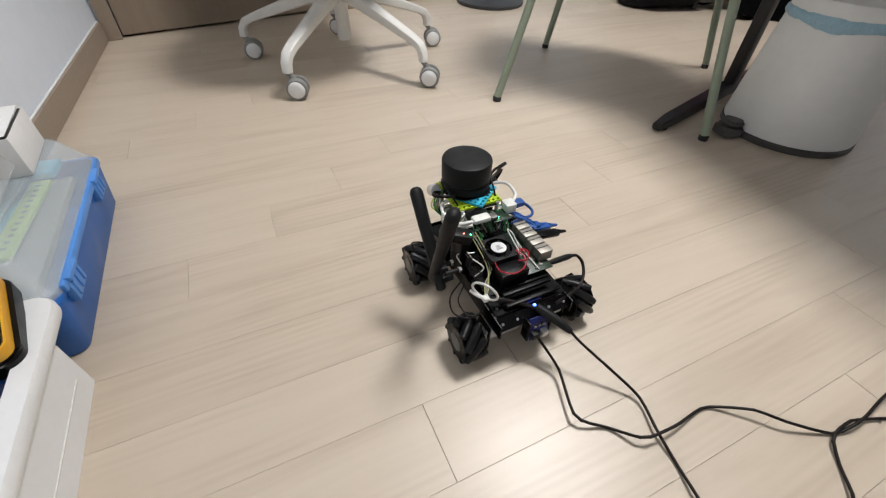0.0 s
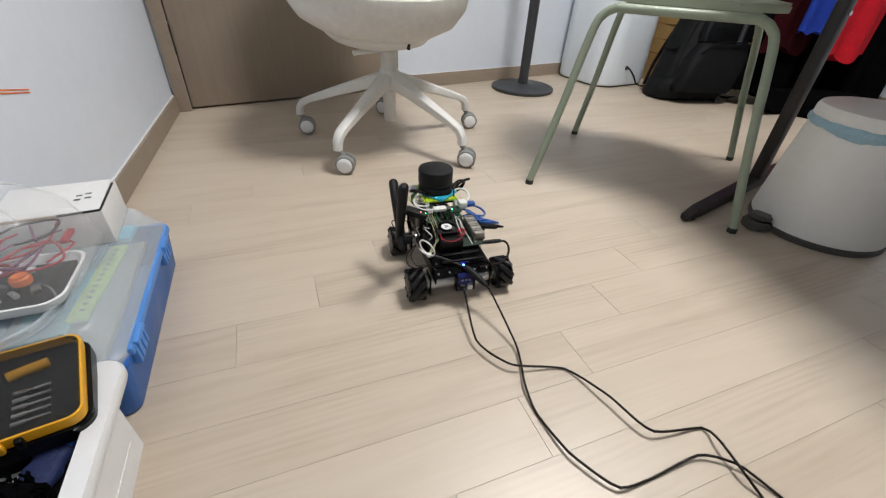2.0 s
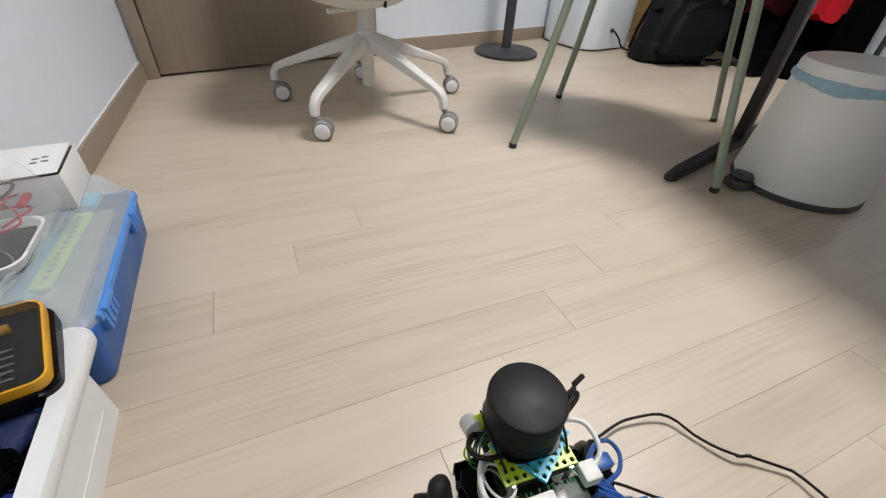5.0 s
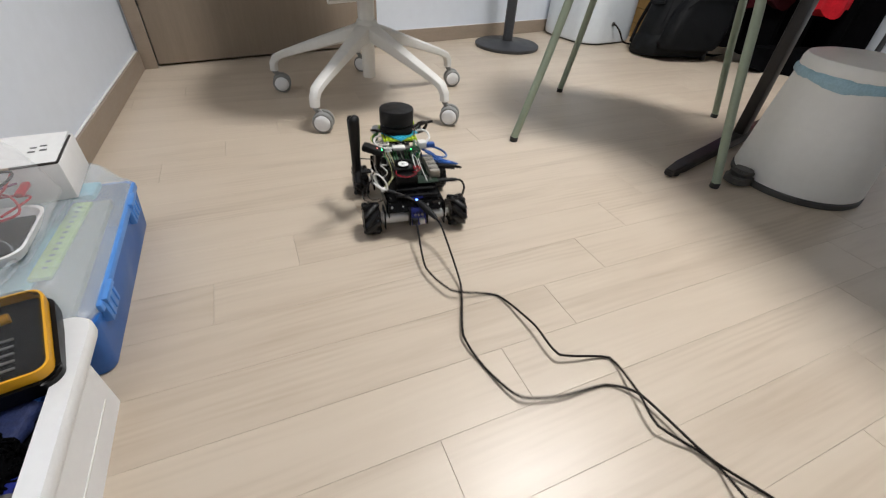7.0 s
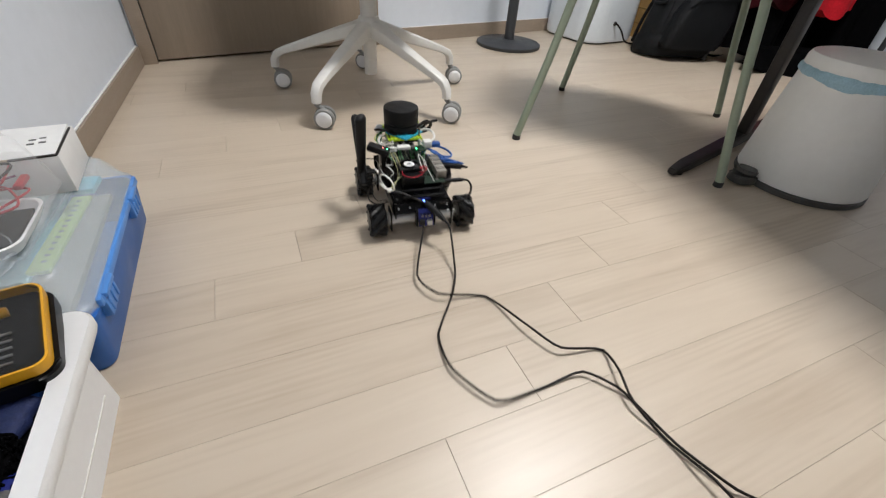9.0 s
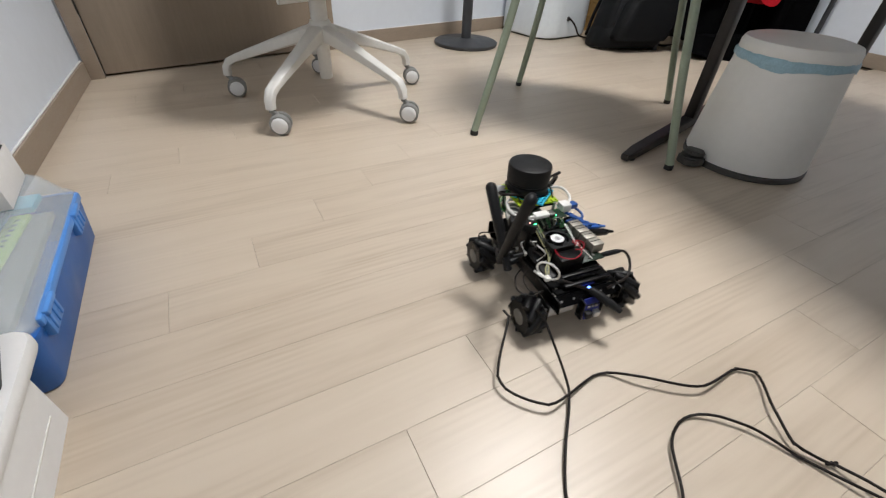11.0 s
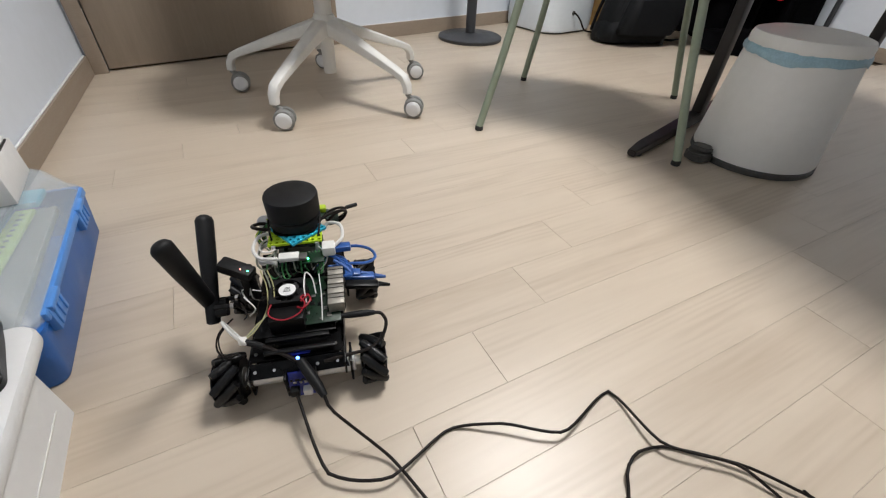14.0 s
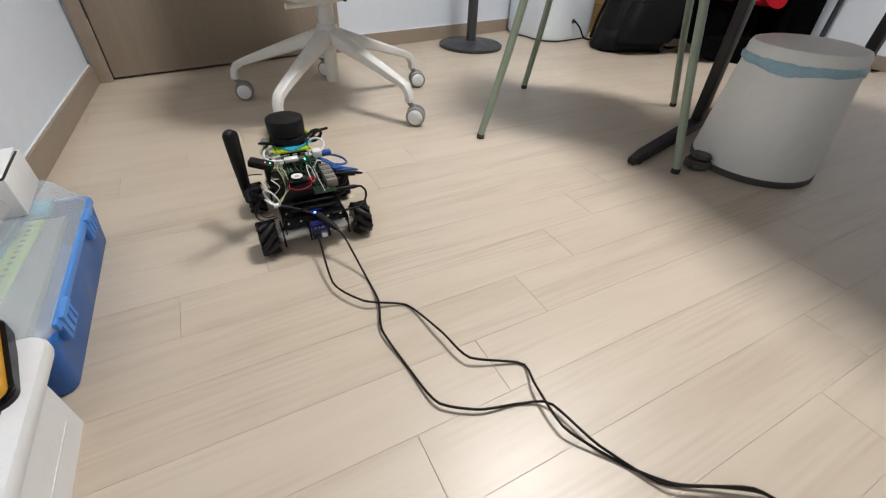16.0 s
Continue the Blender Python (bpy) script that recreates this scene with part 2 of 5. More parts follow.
BLUEBOX = surface("blue_box_plastic", (0.003, 0.112, 0.44), 0.42, vary=0.06, scale=10, bump=0.03)
BLUELID = surface("light_blue_plastic", (0.075, 0.255, 0.66), 0.35, vary=0.06, scale=10)
CLEAR = surface("frosted_clear_plastic", (0.80, 0.88, 0.93), 0.28, vary=0.04, alpha=0.26, specular=0.6)
FILMBAG = surface("clear_film_bag", (0.92, 0.93, 0.94), 0.12, vary=0.02, alpha=0.17, specular=1.0, bump=0.9, bump_scale=45)
TEAL = surface("teal_plastic", (0.10, 0.40, 0.43), 0.5, vary=0.1)
LIME = surface("lime_plastic", (0.38, 0.56, 0.09), 0.5, vary=0.12)
YELLOW = surface("yellow_plastic", (0.72, 0.36, 0.012), 0.4, vary=0.06, bump=0.05)
CASEBLACK = surface("black_case_plastic", (0.0032, 0.0032, 0.0038), 0.36, specular=0.20, vary=0.15, bump=0.08)
SMOKE = surface("smoked_clear_lid", (0.03, 0.03, 0.03), 0.08, vary=0.05, alpha=0.22, specular=0.6, bump=0.05, bump_scale=60)
STEEL = surface("bright_steel", (0.62, 0.61, 0.60), 0.28, metal=1.0, vary=0.08, bump=0.03)
ZINC = surface("zinc_shell", (0.17, 0.165, 0.155), 0.45, metal=0.55, vary=0.1, bump=0.05)
NICKEL = surface("pale_nickel_shell", (0.33, 0.31, 0.275), 0.48, metal=0.7, vary=0.12, bump=0.05)
SILVER = surface("satin_silver_can", (0.58, 0.58, 0.58), 0.35, metal=0.5, vary=0.08, bump=0.04)
PURWHITE = surface("cool_white_shell", (0.70, 0.755, 0.80), 0.35, vary=0.03, scale=6, bump=0.02)
NAVY = surface("navy_cloth", (0.010, 0.020, 0.085), 0.7, vary=0.3, scale=30, bump=0.5, bump_scale=300)
BLACKPL = surface("matt_black_plastic", (0.0060, 0.0060, 0.0068), 0.52, specular=0.26, vary=0.12, scale=40, bump=0.06, bump_scale=700)
ANODISED = surface("black_anodised_plate", (0.0018, 0.0018, 0.0022), 0.30, specular=0.16, vary=0.2, scale=30)
RUBBER = surface("black_roller_rubber", (0.0045, 0.0045, 0.0052), 0.34, specular=0.30, vary=0.2, scale=60, bump=0.2, bump_scale=600)
PCBGREEN = surface("green_circuit_board", (0.0035, 0.021, 0.009), 0.35, vary=0.5, scale=220, bump=0.2, bump_scale=900)
PCBBLUE = surface("blue_circuit_board", (0.008, 0.016, 0.17), 0.35, vary=0.25, scale=200)
CYAN = surface("cyan_plastic", (0.03, 0.42, 0.62), 0.42, vary=0.06)
LIMEPLATE = surface("lime_brick_plastic", (0.45, 0.62, 0.02), 0.40, vary=0.06)
USBBLUE = surface("blue_plug_plastic", (0.020, 0.092, 0.34), 0.38, vary=0.08)
WIREWHITE = surface("white_wire", (0.74, 0.73, 0.70), 0.45, vary=0.05)
WIREBLACK = surface("black_cable", (0.010, 0.007, 0.006), 0.5, specular=0.2, vary=0.2, scale=90)
WIRERED = surface("red_wire", (0.36, 0.008, 0.02), 0.42, vary=0.1)
WIREPURPLE = surface("plum_wire", (0.16, 0.02, 0.09), 0.42, vary=0.1)
WIREGREEN = surface("green_wire", (0.04, 0.20, 0.06), 0.45, vary=0.1)
WIREGREY = surface("grey_green_wire", (0.26, 0.28, 0.22), 0.5, vary=0.1)
WIREYELLOW = surface("pale_yellow_wire", (0.42, 0.40, 0.20), 0.5, vary=0.1)
SMOOTHBLACK = surface("smooth_black_insert", (0.010, 0.010, 0.011), 0.4, specular=0.3, vary=0.1)
ORANGE = surface("orange_plastic", (0.75, 0.16, 0.02), 0.45, vary=0.1)
STICKER = surface("white_paper_sticker", (0.74, 0.74, 0.74), 0.5, vary=0.06)
INK = surface("grey_ink", (0.12, 0.12, 0.12), 0.6, vary=0.1)
LEDGREEN = surface("green_led", (0.05, 0.8, 0.2), 0.3, glow=(0.05, 1.0, 0.25, 14))
LEDBLUE = surface("blue_led", (0.1, 0.2, 0.9), 0.3, glow=(0.08, 0.2, 1.0, 7))
LEDRED = surface("red_led", (0.9, 0.2, 0.2), 0.3, glow=(1.0, 0.25, 0.2, 4))
LAMPGLOW = surface("lamp_diffuser", (0.9, 0.9, 0.88), 0.5, glow=(1.0, 0.98, 0.955, 9))

# ---- room ----
BACK = math.degrees(math.atan(0.187))   # the door wall is not square to the planks
LEFT = -math.degrees(math.atan(0.045))
TOP = 2.30
back = pose(-0.482, 1.665, 0, 0, 0, BACK)      # local x along the wall, y into it
left = pose(-0.482, 1.665, 0, 0, 0, LEFT)      # local -y towards the viewer, -x into the wall
DOOR0, DOOR1, DOORH, CASE = 0.052, 0.90, 2.05, 0.042


def setting(name, bm, mat, label, m=None, smooth=False):
    ob = link(name, bm, mat, None, "", smooth)
    if m is not None:
        ob.matrix_basis = m
    return tagged(ob, label, "", "", "structure")


floor = setting("floor", plate([(-0.75, -1.75), (2.9, -1.75), (2.9, 2.45), (-0.75, 2.45)], -0.03, -0.0085), SUBFLOOR, "pale oak laminate plank floor")
bm = box(3.4 - DOOR1, 0.15, TOP, ((3.4 + DOOR1) / 2, 0.075, TOP / 2))
box(DOOR0 + 0.15, 0.15, TOP, ((DOOR0 - 0.15) / 2, 0.075, TOP / 2), bm=bm)
box(DOOR1 - DOOR0, 0.15, TOP - DOORH, ((DOOR0 + DOOR1) / 2, 0.075, (TOP + DOORH) / 2), bm=bm)
setting("wall_north", bm, WALLPAPER, "white papered wall round a wooden door", back)
setting("wall_west", box(0.15, 3.6, TOP, (-0.075, -1.8, TOP / 2)), WALLPAPER, "white papered side wall", left)
setting("wall_east", box(0.15, 4.4, TOP, (2.87, 0.4, TOP / 2)), WALLPAPER, "white papered wall at the far side")
setting("wall_south", box(3.8, 0.15, TOP, (1.08, -1.82, TOP / 2)), WALLPAPER, "white papered wall behind the viewer")
setting("ceiling", box(3.9, 4.5, 0.1, (1.08, 0.3, TOP + 0.05)), CEILING, "flat white ceiling")
SK = 0.062
setting("baseboard_north", box(3.25 - DOOR1 - CASE, 0.012, SK, ((3.25 + DOOR1 + CASE) / 2, -0.006, SK / 2), 0.002), SKIRT, "taupe wood-look skirting board under the white wall", back)
setting("baseboard_west", box(0.012, 3.4, SK, (0.006, -1.715, SK / 2), 0.002), SKIRT, "taupe wood-look skirting board along the side wall", left)
# thin white strip along the top edge of the skirting boards
setting("trim_north", box(3.25 - DOOR1 - CASE, 0.006, 0.003, ((3.25 + DOOR1 + CASE) / 2, -0.004, SK + 0.0015), 0.001), WHITEPL, "thin white line over the skirting board", back)
setting("trim_west", box(0.006, 3.4, 0.003, (0.004, -1.715, SK + 0.0015), 0.001), WHITEPL, "thin white line over the side skirting board", left)
setting("baseboard_east", box(0.012, 4.2, SK, (2.789, 0.4, SK / 2), 0.002), SKIRT, "taupe wood-look skirting board along the far side wall")

door = thing("door_1", "closed taupe wood-veneer door in its frame", "door", back, kind="structure")
part("door_leaf", box(DOOR1 - DOOR0 - 0.007, 0.04, DOORH - 0.008, ((DOOR0 + DOOR1) / 2, 0.022, DOORH / 2 + 0.004), 0.002), DOORWOOD, door)
for x, w in ((DOOR0 / 2 + 0.003, DOOR0 - 0.007), (DOOR1 + CASE / 2 + 0.001, CASE)):
    part("door_frame", box(w, 0.03, DOORH + 0.04, (x, -0.002, DOORH / 2 + 0.02), 0.002), SKIRT, door)
# dark strips fill the door's side gaps in place of their shade
for x in (DOOR0 + 0.0012, DOOR1 - 0.0012):
    part("door_gap_shade", box(0.003, 0.10, DOORH, (x, 0.062, DOORH / 2)), DARKGAP, door, "dark strip for the shade in the door gap")
part("door_frame", box(DOOR1 - DOOR0, 0.03, 0.04, ((DOOR0 + DOOR1) / 2, -0.002, DOORH + 0.02), 0.002), SKIRT, door)
# a flat dark piece stands for the shade under the door
part("under_door_shade", box(DOOR1 - DOOR0, 0.12, 0.006, ((DOOR0 + DOOR1) / 2, 0.062, -0.004)), DARKGAP, door, "dark strip for the shade under the door")
for z in (0.20, 1.0, 1.8):
    part("hinge", lathe([(0, 0), (0.005, 0), (0.005, 0.1), (0, 0.1)], 10, (DOOR0 - 0.001, -0.012, z)), DARKGAP, door, "dark steel hinge")

lampbody = thing("ceiling_lamp", "square white ceiling lamp panel", "ceiling lamp", pose(0.93, 0.42, 2.262))
part("housing", box(0.55, 0.55, 0.036, (0, 0, 0.019), 0.004), WHITEPL, lampbody)
part("diffuser", box(0.505, 0.505, 0.004, (0, 0, 0.003), 0.001), LAMPGLOW, lampbody, "glowing white diffuser")


# ---- office chair ----
def office_chair(x, y, turn):
    chair = thing("office_chair", "white swivel office chair with cream padded seat on casters", "chair", pose(x, y, 0))
    part("gas_lift", lathe([(0, 0.068), (0.0185, 0.068), (0.020, 0.072), (0.021, 0.2), (0.025, 0.205), (0.025, 0.308), (0, 0.308)], 28), WARMWHITE, chair)
    bm = lathe([(0, 0.168), (0.028, 0.17), (0.036, 0.19), (0.035, 0.222), (0.029, 0.236), (0, 0.238)], 32)
    part("hub", bm, WARMWHITE, chair)
    for k in range(5):
        a = radians(turn + 72 * k)
        ca, sa = math.cos(a), math.sin(a)
        sections = []
        for r, z, w, h in ((0.016, 0.205, 0.026, 0.026), (0.09, 0.183, 0.021, 0.021), (0.19, 0.150, 0.0175, 0.016), (0.275, 0.121, 0.0155, 0.0125), (0.301, 0.108, 0.0145, 0.0125), (0.312, 0.090, 0.0135, 0.012), (0.314, 0.068, 0.012, 0.012)):
            steep = 0 if r < 0.28 else (0.5 if r < 0.305 else (1.1 if r < 0.313 else 1.5))
            ring = []
            for q in range(12):
                t = 2 * math.pi * q / 12
                u, v = math.cos(t), math.sin(t)
                u, v = math.copysign(abs(u) ** 0.6, u) * w, math.copysign(abs(v) ** 0.6, v) * h
                rr, zz = r + v * math.sin(steep), z + v * math.cos(steep)
                ring.append((ca * rr - sa * u, sa * rr + ca * u, zz))
            sections.append(ring)
        part("base_arm", loft(sections), WARMWHITE, chair)
        swivel = radians((-14, -40, -8, -20, -30)[k])
        m = Matrix.Translation((ca * 0.314, sa * 0.314, 0)) @ Matrix.Rotation(swivel, 4, "Z")
        caster = part("caster", tube([(m @ Vector(p)) for p in ((0, 0, 0.078), (0, 0, 0.064), (0.010, 0, 0.055), (0.020, 0, 0.040))], 0.0075, 8), GREYRUB, chair)
        for side in (-1, 1):
            t = m @ Matrix.Translation((0.018, side * 0.004, 0.0285)) @ Matrix.Rotation(radians(-90 * side), 4, "X")
            wheel = part("caster_wheel", lathe([(0, 0), (0.024, 0), (0.0285, 0.002), (0.0285, 0.012), (0.0258, 0.0158), (0.0218, 0.0162)], 28, turn=t), GREYRUB, caster, "grey rubber tread")
            part("wheel_cap", lathe([(0.0222, 0.011), (0.022, 0.0164), (0.0195, 0.0188), (0.011, 0.0198), (0, 0.0202)], 28, turn=t), WHITEPL, wheel, "white domed wheel cap")
    part("tilt_lever", tube([(0.0, -0.04, 0.302), (-0.05, -0.060, 0.299), (-0.125, -0.085, 0.297)], 0.0075), WARMWHITE, chair)
    part("lever_slot", box(0.007, 0.014, 0.016, (0.020, -0.151, 0.322), 0.001), BLACKFOOT, chair)
    # padded shell: a shallow bowl, then the cushion in it
    def ring(rx, ry, z, dy=0.0, n=36):
        return [(-0.035 + rx * math.copysign(abs(math.cos(2 * math.pi * k / n)) ** 0.75, math.cos(2 * math.pi * k / n)), dy + ry * math.copysign(abs(math.sin(2 * math.pi * k / n)) ** 0.75, math.sin(2 * math.pi * k / n)), z + 0.03 * abs(math.cos(2 * math.pi * k / n)) ** 2 * (rx / 0.26)) for k in range(n)]
    part("seat_pan", loft([ring(0.05, 0.05, 0.304), ring(0.11, 0.11, 0.305), ring(0.145, 0.145, 0.312), ring(0.165, 0.162, 0.330), ring(0.165, 0.162, 0.352), ring(0.12, 0.12, 0.356)]), WARMWHITE, chair, "white moulded seat pan")
    part("seat_shell", loft([ring(0.11, 0.11, 0.328), ring(0.18, 0.18, 0.336), ring(0.225, 0.225, 0.356), ring(0.252, 0.25, 0.392), ring(0.262, 0.255, 0.440)]), FABRIC, chair, "cream fabric seat shell")
    part("seat_cushion", loft([ring(0.238, 0.236, 0.435), ring(0.242, 0.24, 0.452), ring(0.22, 0.22, 0.468), ring(0.12, 0.12, 0.472)]), FABRIC, chair)
    back_rings = []
    for z, dy, w in ((0.42, 0.225, 0.20), (0.52, 0.262, 0.22), (0.66, 0.285, 0.22), (0.78, 0.295, 0.19), (0.83, 0.298, 0.12)):
        back_rings.append([(w * math.cos(2 * math.pi * k / 24), dy + 0.022 * math.sin(2 * math.pi * k / 24) - 0.05 * (math.cos(2 * math.pi * k / 24)) ** 2, z) for k in range(24)])
    part("backrest", loft(back_rings), FABRIC, chair)
    return chair


office_chair(0.236, 1.180, 11)


# ---- green metal-legged chair ----
def green_chair():
    chair = thing("side_chair", "sage green side chair on slim tubular steel legs", "chair", pose(0.925, 0.714, 0))
    feet = [(-0.389, 0.018), (-0.032, -0.369), (0.015, 0.358), (0.408, -0.007)]
    tops = [(-0.278, 0.012), (-0.022, -0.252), (0.012, 0.262), (0.268, -0.006)]
    for (fx, fy), (tx, ty), rail in ((feet[0], tops[0], tops[1]), (feet[1], tops[1], tops[0]), (feet[2], tops[2], tops[3]), (feet[3], tops[3], tops[2])):
        way = (Vector((*rail, 0)) - Vector((tx, ty, 0))).normalized()
        pts = [Vector((fx, fy, 0.012)), Vector((fx + (tx - fx) * 0.5, fy + (ty - fy) * 0.5, 0.215)), Vector((fx + (tx - fx) * 0.9, fy + (ty - fy) * 0.9, 0.400))]
        pts += [Vector((tx, ty, 0.440)) + way * 0.010, Vector((tx, ty, 0.455)) + way * 0.035]
        leg = part("leg", tube(glide(pts, 5), 0.0105, 12), SAGE, chair)
        part("foot_cap", cyl(0.0112, 0.013, (fx, fy, 0)), BLACKFOOT, leg, "black rubber foot cap")
    for a, b in ((tops[0], tops[1]), (tops[2], tops[3])):
        pa, pb = Vector((*a, 0.455)), Vector((*b, 0.455))
        d = (pb - pa).normalized()
        part("seat_rail", tube([pa + d * 0.033, pb - d * 0.033], 0.0105, 12), SAGE, chair)
    bm = bmesh.new()
    m = Matrix.Rotation(radians(-45), 4, "Z")
    for w, z0, z1 in ((0.40, 0.466, 0.484),):
        plate(rounded(w, w, 0.12, 8), z0, z1, 0.006, Matrix.Translation((0.020, 0.020, 0)) @ m, bm)
    part("seat", bm, SEATSAGE, chair)
    m = Matrix.Rotation(radians(45), 4, "Z")
    rings = []
    for z, w, d in ((0.476, 0.17, 0.0), (0.56, 0.19, 0.03), (0.68, 0.20, 0.055), (0.76, 0.17, 0.065)):
        rings.append([Vector((0.020, 0.020, 0)) + m @ Vector((w * math.cos(2 * math.pi * k / 20), 0.19 + d + 0.008 * math.sin(2 * math.pi * k / 20) - 0.04 * math.cos(2 * math.pi * k / 20) ** 2, z)) for k in range(20)])
    part("backrest", loft(rings), SEATSAGE, chair)


green_chair()


# ---- pedal bin ----
def pedal_bin():
    bin_ = thing("pedal_bin", "warm grey plastic pedal bin lined with a pale blue bag", "waste bin", pose(1.141, 0.304, 0))
    part("base_ring", lathe([(0, 0), (0.146, 0), (0.148, 0.003), (0.1475, 0.014), (0.144, 0.016), (0, 0.016)], 56), BINDARK, bin_, "dark plastic base ring")
    part("body", lathe([(0.10, 0.016), (0.1442, 0.0165), (0.1455, 0.02), (0.1335, 0.15), (0.1205, 0.266), (0.117, 0.268)], 64), BINGREY, bin_)
    rng = random.Random(4)
    sections = []
    for z, r in ((0.254, 0.1245), (0.259, 0.1262), (0.267, 0.1265), (0.275, 0.1215)):
        sections.append([((r + rng.uniform(-0.0014, 0.0014)) * math.cos(2 * math.pi * k / 72), (r + rng.uniform(-0.0014, 0.0014)) * math.sin(2 * math.pi * k / 72), z + rng.uniform(-0.001, 0.001) + (0.005 * math.sin(k * 0.26 + 1) + 0.0025 * math.sin(k * 0.61) if z < 0.256 else 0)) for k in range(72)])
    part("bin_bag", loft(sections, cap=(False, False)), BAGBLUE, bin_, "crumpled pale blue bag edge")
    part("lid", lathe([(0, 0.270), (0.1195, 0.270), (0.1215, 0.273), (0.1210, 0.290), (0.1160, 0.300), (0.100, 0.3045), (0, 0.306)], 64), BINGREY, bin_)
    d = Vector((-0.169, 0.040, 0)).normalized()
    m = Matrix.Translation(d * 0.172) @ Matrix.Rotation(math.atan2(d.y, d.x), 4, "Z")
    bm = plate(rounded(0.062, 0.056, 0.022, 6), 0.006, 0.026, 0.005, m)
    part("pedal", bm, BINDARK, bin_, "dark grey foot pedal")
    part("pedal_pad", plate(rounded(0.048, 0.046, 0.018, 6), 0.030, 0.040, 0.004, m @ Matrix.Rotation(radians(-6), 4, "Y")), BINDARK, bin_)
    part("pedal_arm", box(0.05, 0.02, 0.012, d * 0.148 + Vector((0, 0, 0.012)), 0.002, Matrix.Rotation(math.atan2(d.y, d.x), 4, "Z")), BINDARK, bin_)


pedal_bin()


# ---- desk ----
def desk():
    table = thing("desk", "desk on dark steel T-shaped legs", "desk", pose(1.22, 0.525, 0))
    part("desktop", box(0.94, 2.00, 0.026, (-0.03, -0.925, 0.718), 0.003, Matrix.Rotation(radians(-6), 4, "Z")), DESKTOP, table)
    a = math.atan2(0.10, 0.40)
    m = Matrix.Rotation(a, 4, "Z")
    foot = [[(-0.42, -0.011, 0.004), (-0.42, 0.011, 0.004), (-0.42, 0.011, 0.020), (-0.42, -0.011, 0.020)],
            [(-0.36, -0.016, 0.003), (-0.36, 0.016, 0.003), (-0.36, 0.016, 0.028), (-0.36, -0.016, 0.028)],
            [(0, -0.017, 0.010), (0, 0.017, 0.010), (0, 0.017, 0.044), (0, -0.017, 0.044)],
            [(0.34, -0.020, 0.003), (0.34, 0.020, 0.003), (0.34, 0.020, 0.034), (0.34, -0.020, 0.034)],
            [(0.40, -0.011, 0.004), (0.40, 0.011, 0.004), (0.40, 0.011, 0.020), (0.40, -0.011, 0.020)]]
    bm = loft([[m @ Vector(p) for p in s] for s in foot])
    bmesh.ops.bevel(bm, geom=bm.edges[:], offset=0.003, segments=2, affect="EDGES")
    part("leg_foot", bm, DESKIRON, table)
    for x in (-0.385, 0.37):
        part("foot_glide", cyl(0.014, 0.006, m @ Vector((x, 0, 0))), BLACKFOOT, table)
    part("leg_post", box(0.044, 0.030, 0.67, (-0.03, -0.008, 0.37), 0.006, m), DESKIRON, table)
    part("leg_post", box(0.030, 0.030, 0.70, (0.40, -0.17, 0.355), 0.004), DESKIRON, table)
    part("foot_glide", cyl(0.018, 0.006, (0.40, -0.17, 0)), BLACKFOOT, table)
    part("cross_bar", box(0.42, 0.024, 0.036, (0.20, -0.085, 0.60), 0.004, Matrix.Rotation(math.atan2(-0.17, 0.40), 4, "Z")), DESKIRON, table)
    part("bolt", cyl(0.006, 0.004, (-0.02, -0.02, 0.47), Matrix.Rotation(radians(90), 4, "X")), STEEL, table)
    part("leg_post", box(0.058, 0.034, 0.69, (0, -1.45, 0.36), 0.006, m), DESKIRON, table)
    part("leg_foot", box(0.76, 0.05, 0.04, (0, -1.45, 0.02), 0.006), DESKIRON, table)


desk()


# ---- stand, purifier, bags and clothes by the far wall ----
stand = thing("pole_stand", "charcoal steel pole stand on a round base", "stand", pose(1.088, 1.735, 0))
part("base_plate", lathe([(0, 0), (0.155, 0), (0.158, 0.004), (0.158, 0.014), (0.150, 0.019), (0.04, 0.024), (0.027, 0.03), (0, 0.03)], 56), POLEIRON, stand)
part("pole", lathe([(0, 0.028), (0.024, 0.028), (0.024, 1.35), (0, 1.35)], 28), POLEIRON, stand)
part("pole_cap", lathe([(0.026, 1.345), (0.026, 1.36), (0.018, 1.37), (0, 1.372)], 24), POLEIRON, stand)

purifier = thing("air_purifier", "tall white rounded air purifier with a power cord", "air purifier", pose(1.685, 1.868, 0, 0, 0, 8))
sections = []
for w, z in ((0.355, 0.0), (0.36, 0.006), (0.385, 0.012), (0.392, 0.03), (0.385, 0.30), (0.37, 0.56), (0.35, 0.585), (0.30, 0.592)):
    sections.append([(x, y, z) for x, y in rounded(w, w, 0.11 * w / 0.39, 7)])
part("body", loft(sections), PURWHITE, purifier)
# dark strip round the body's foot, just above the floor
part("base_strip", plate(rounded(0.362, 0.362, 0.10, 7), 0.001, 0.009), BINDARK, purifier, "dark strip round the base")
part("outlet_grille", plate(rounded(0.24, 0.24, 0.07, 6), 0.591, 0.596, 0.002), GREYRUB, purifier)
part("power_cord", tube(glide([(-0.03, -0.19, 0.10), (-0.03, -0.215, 0.098), (-0.01, -0.235, 0.07), (0.04, -0.235, 0.02), (0.12, -0.235, 0.005), (0.22, -0.20, 0.005)], 6), 0.0045, 8), WIREBLACK, purifier, "black power cord")
part("cord_inlet", cyl(0.011, 0.012, (-0.03, -0.188, 0.10), Matrix.Rotation(radians(90), 4, "X")), BINDARK, purifier)


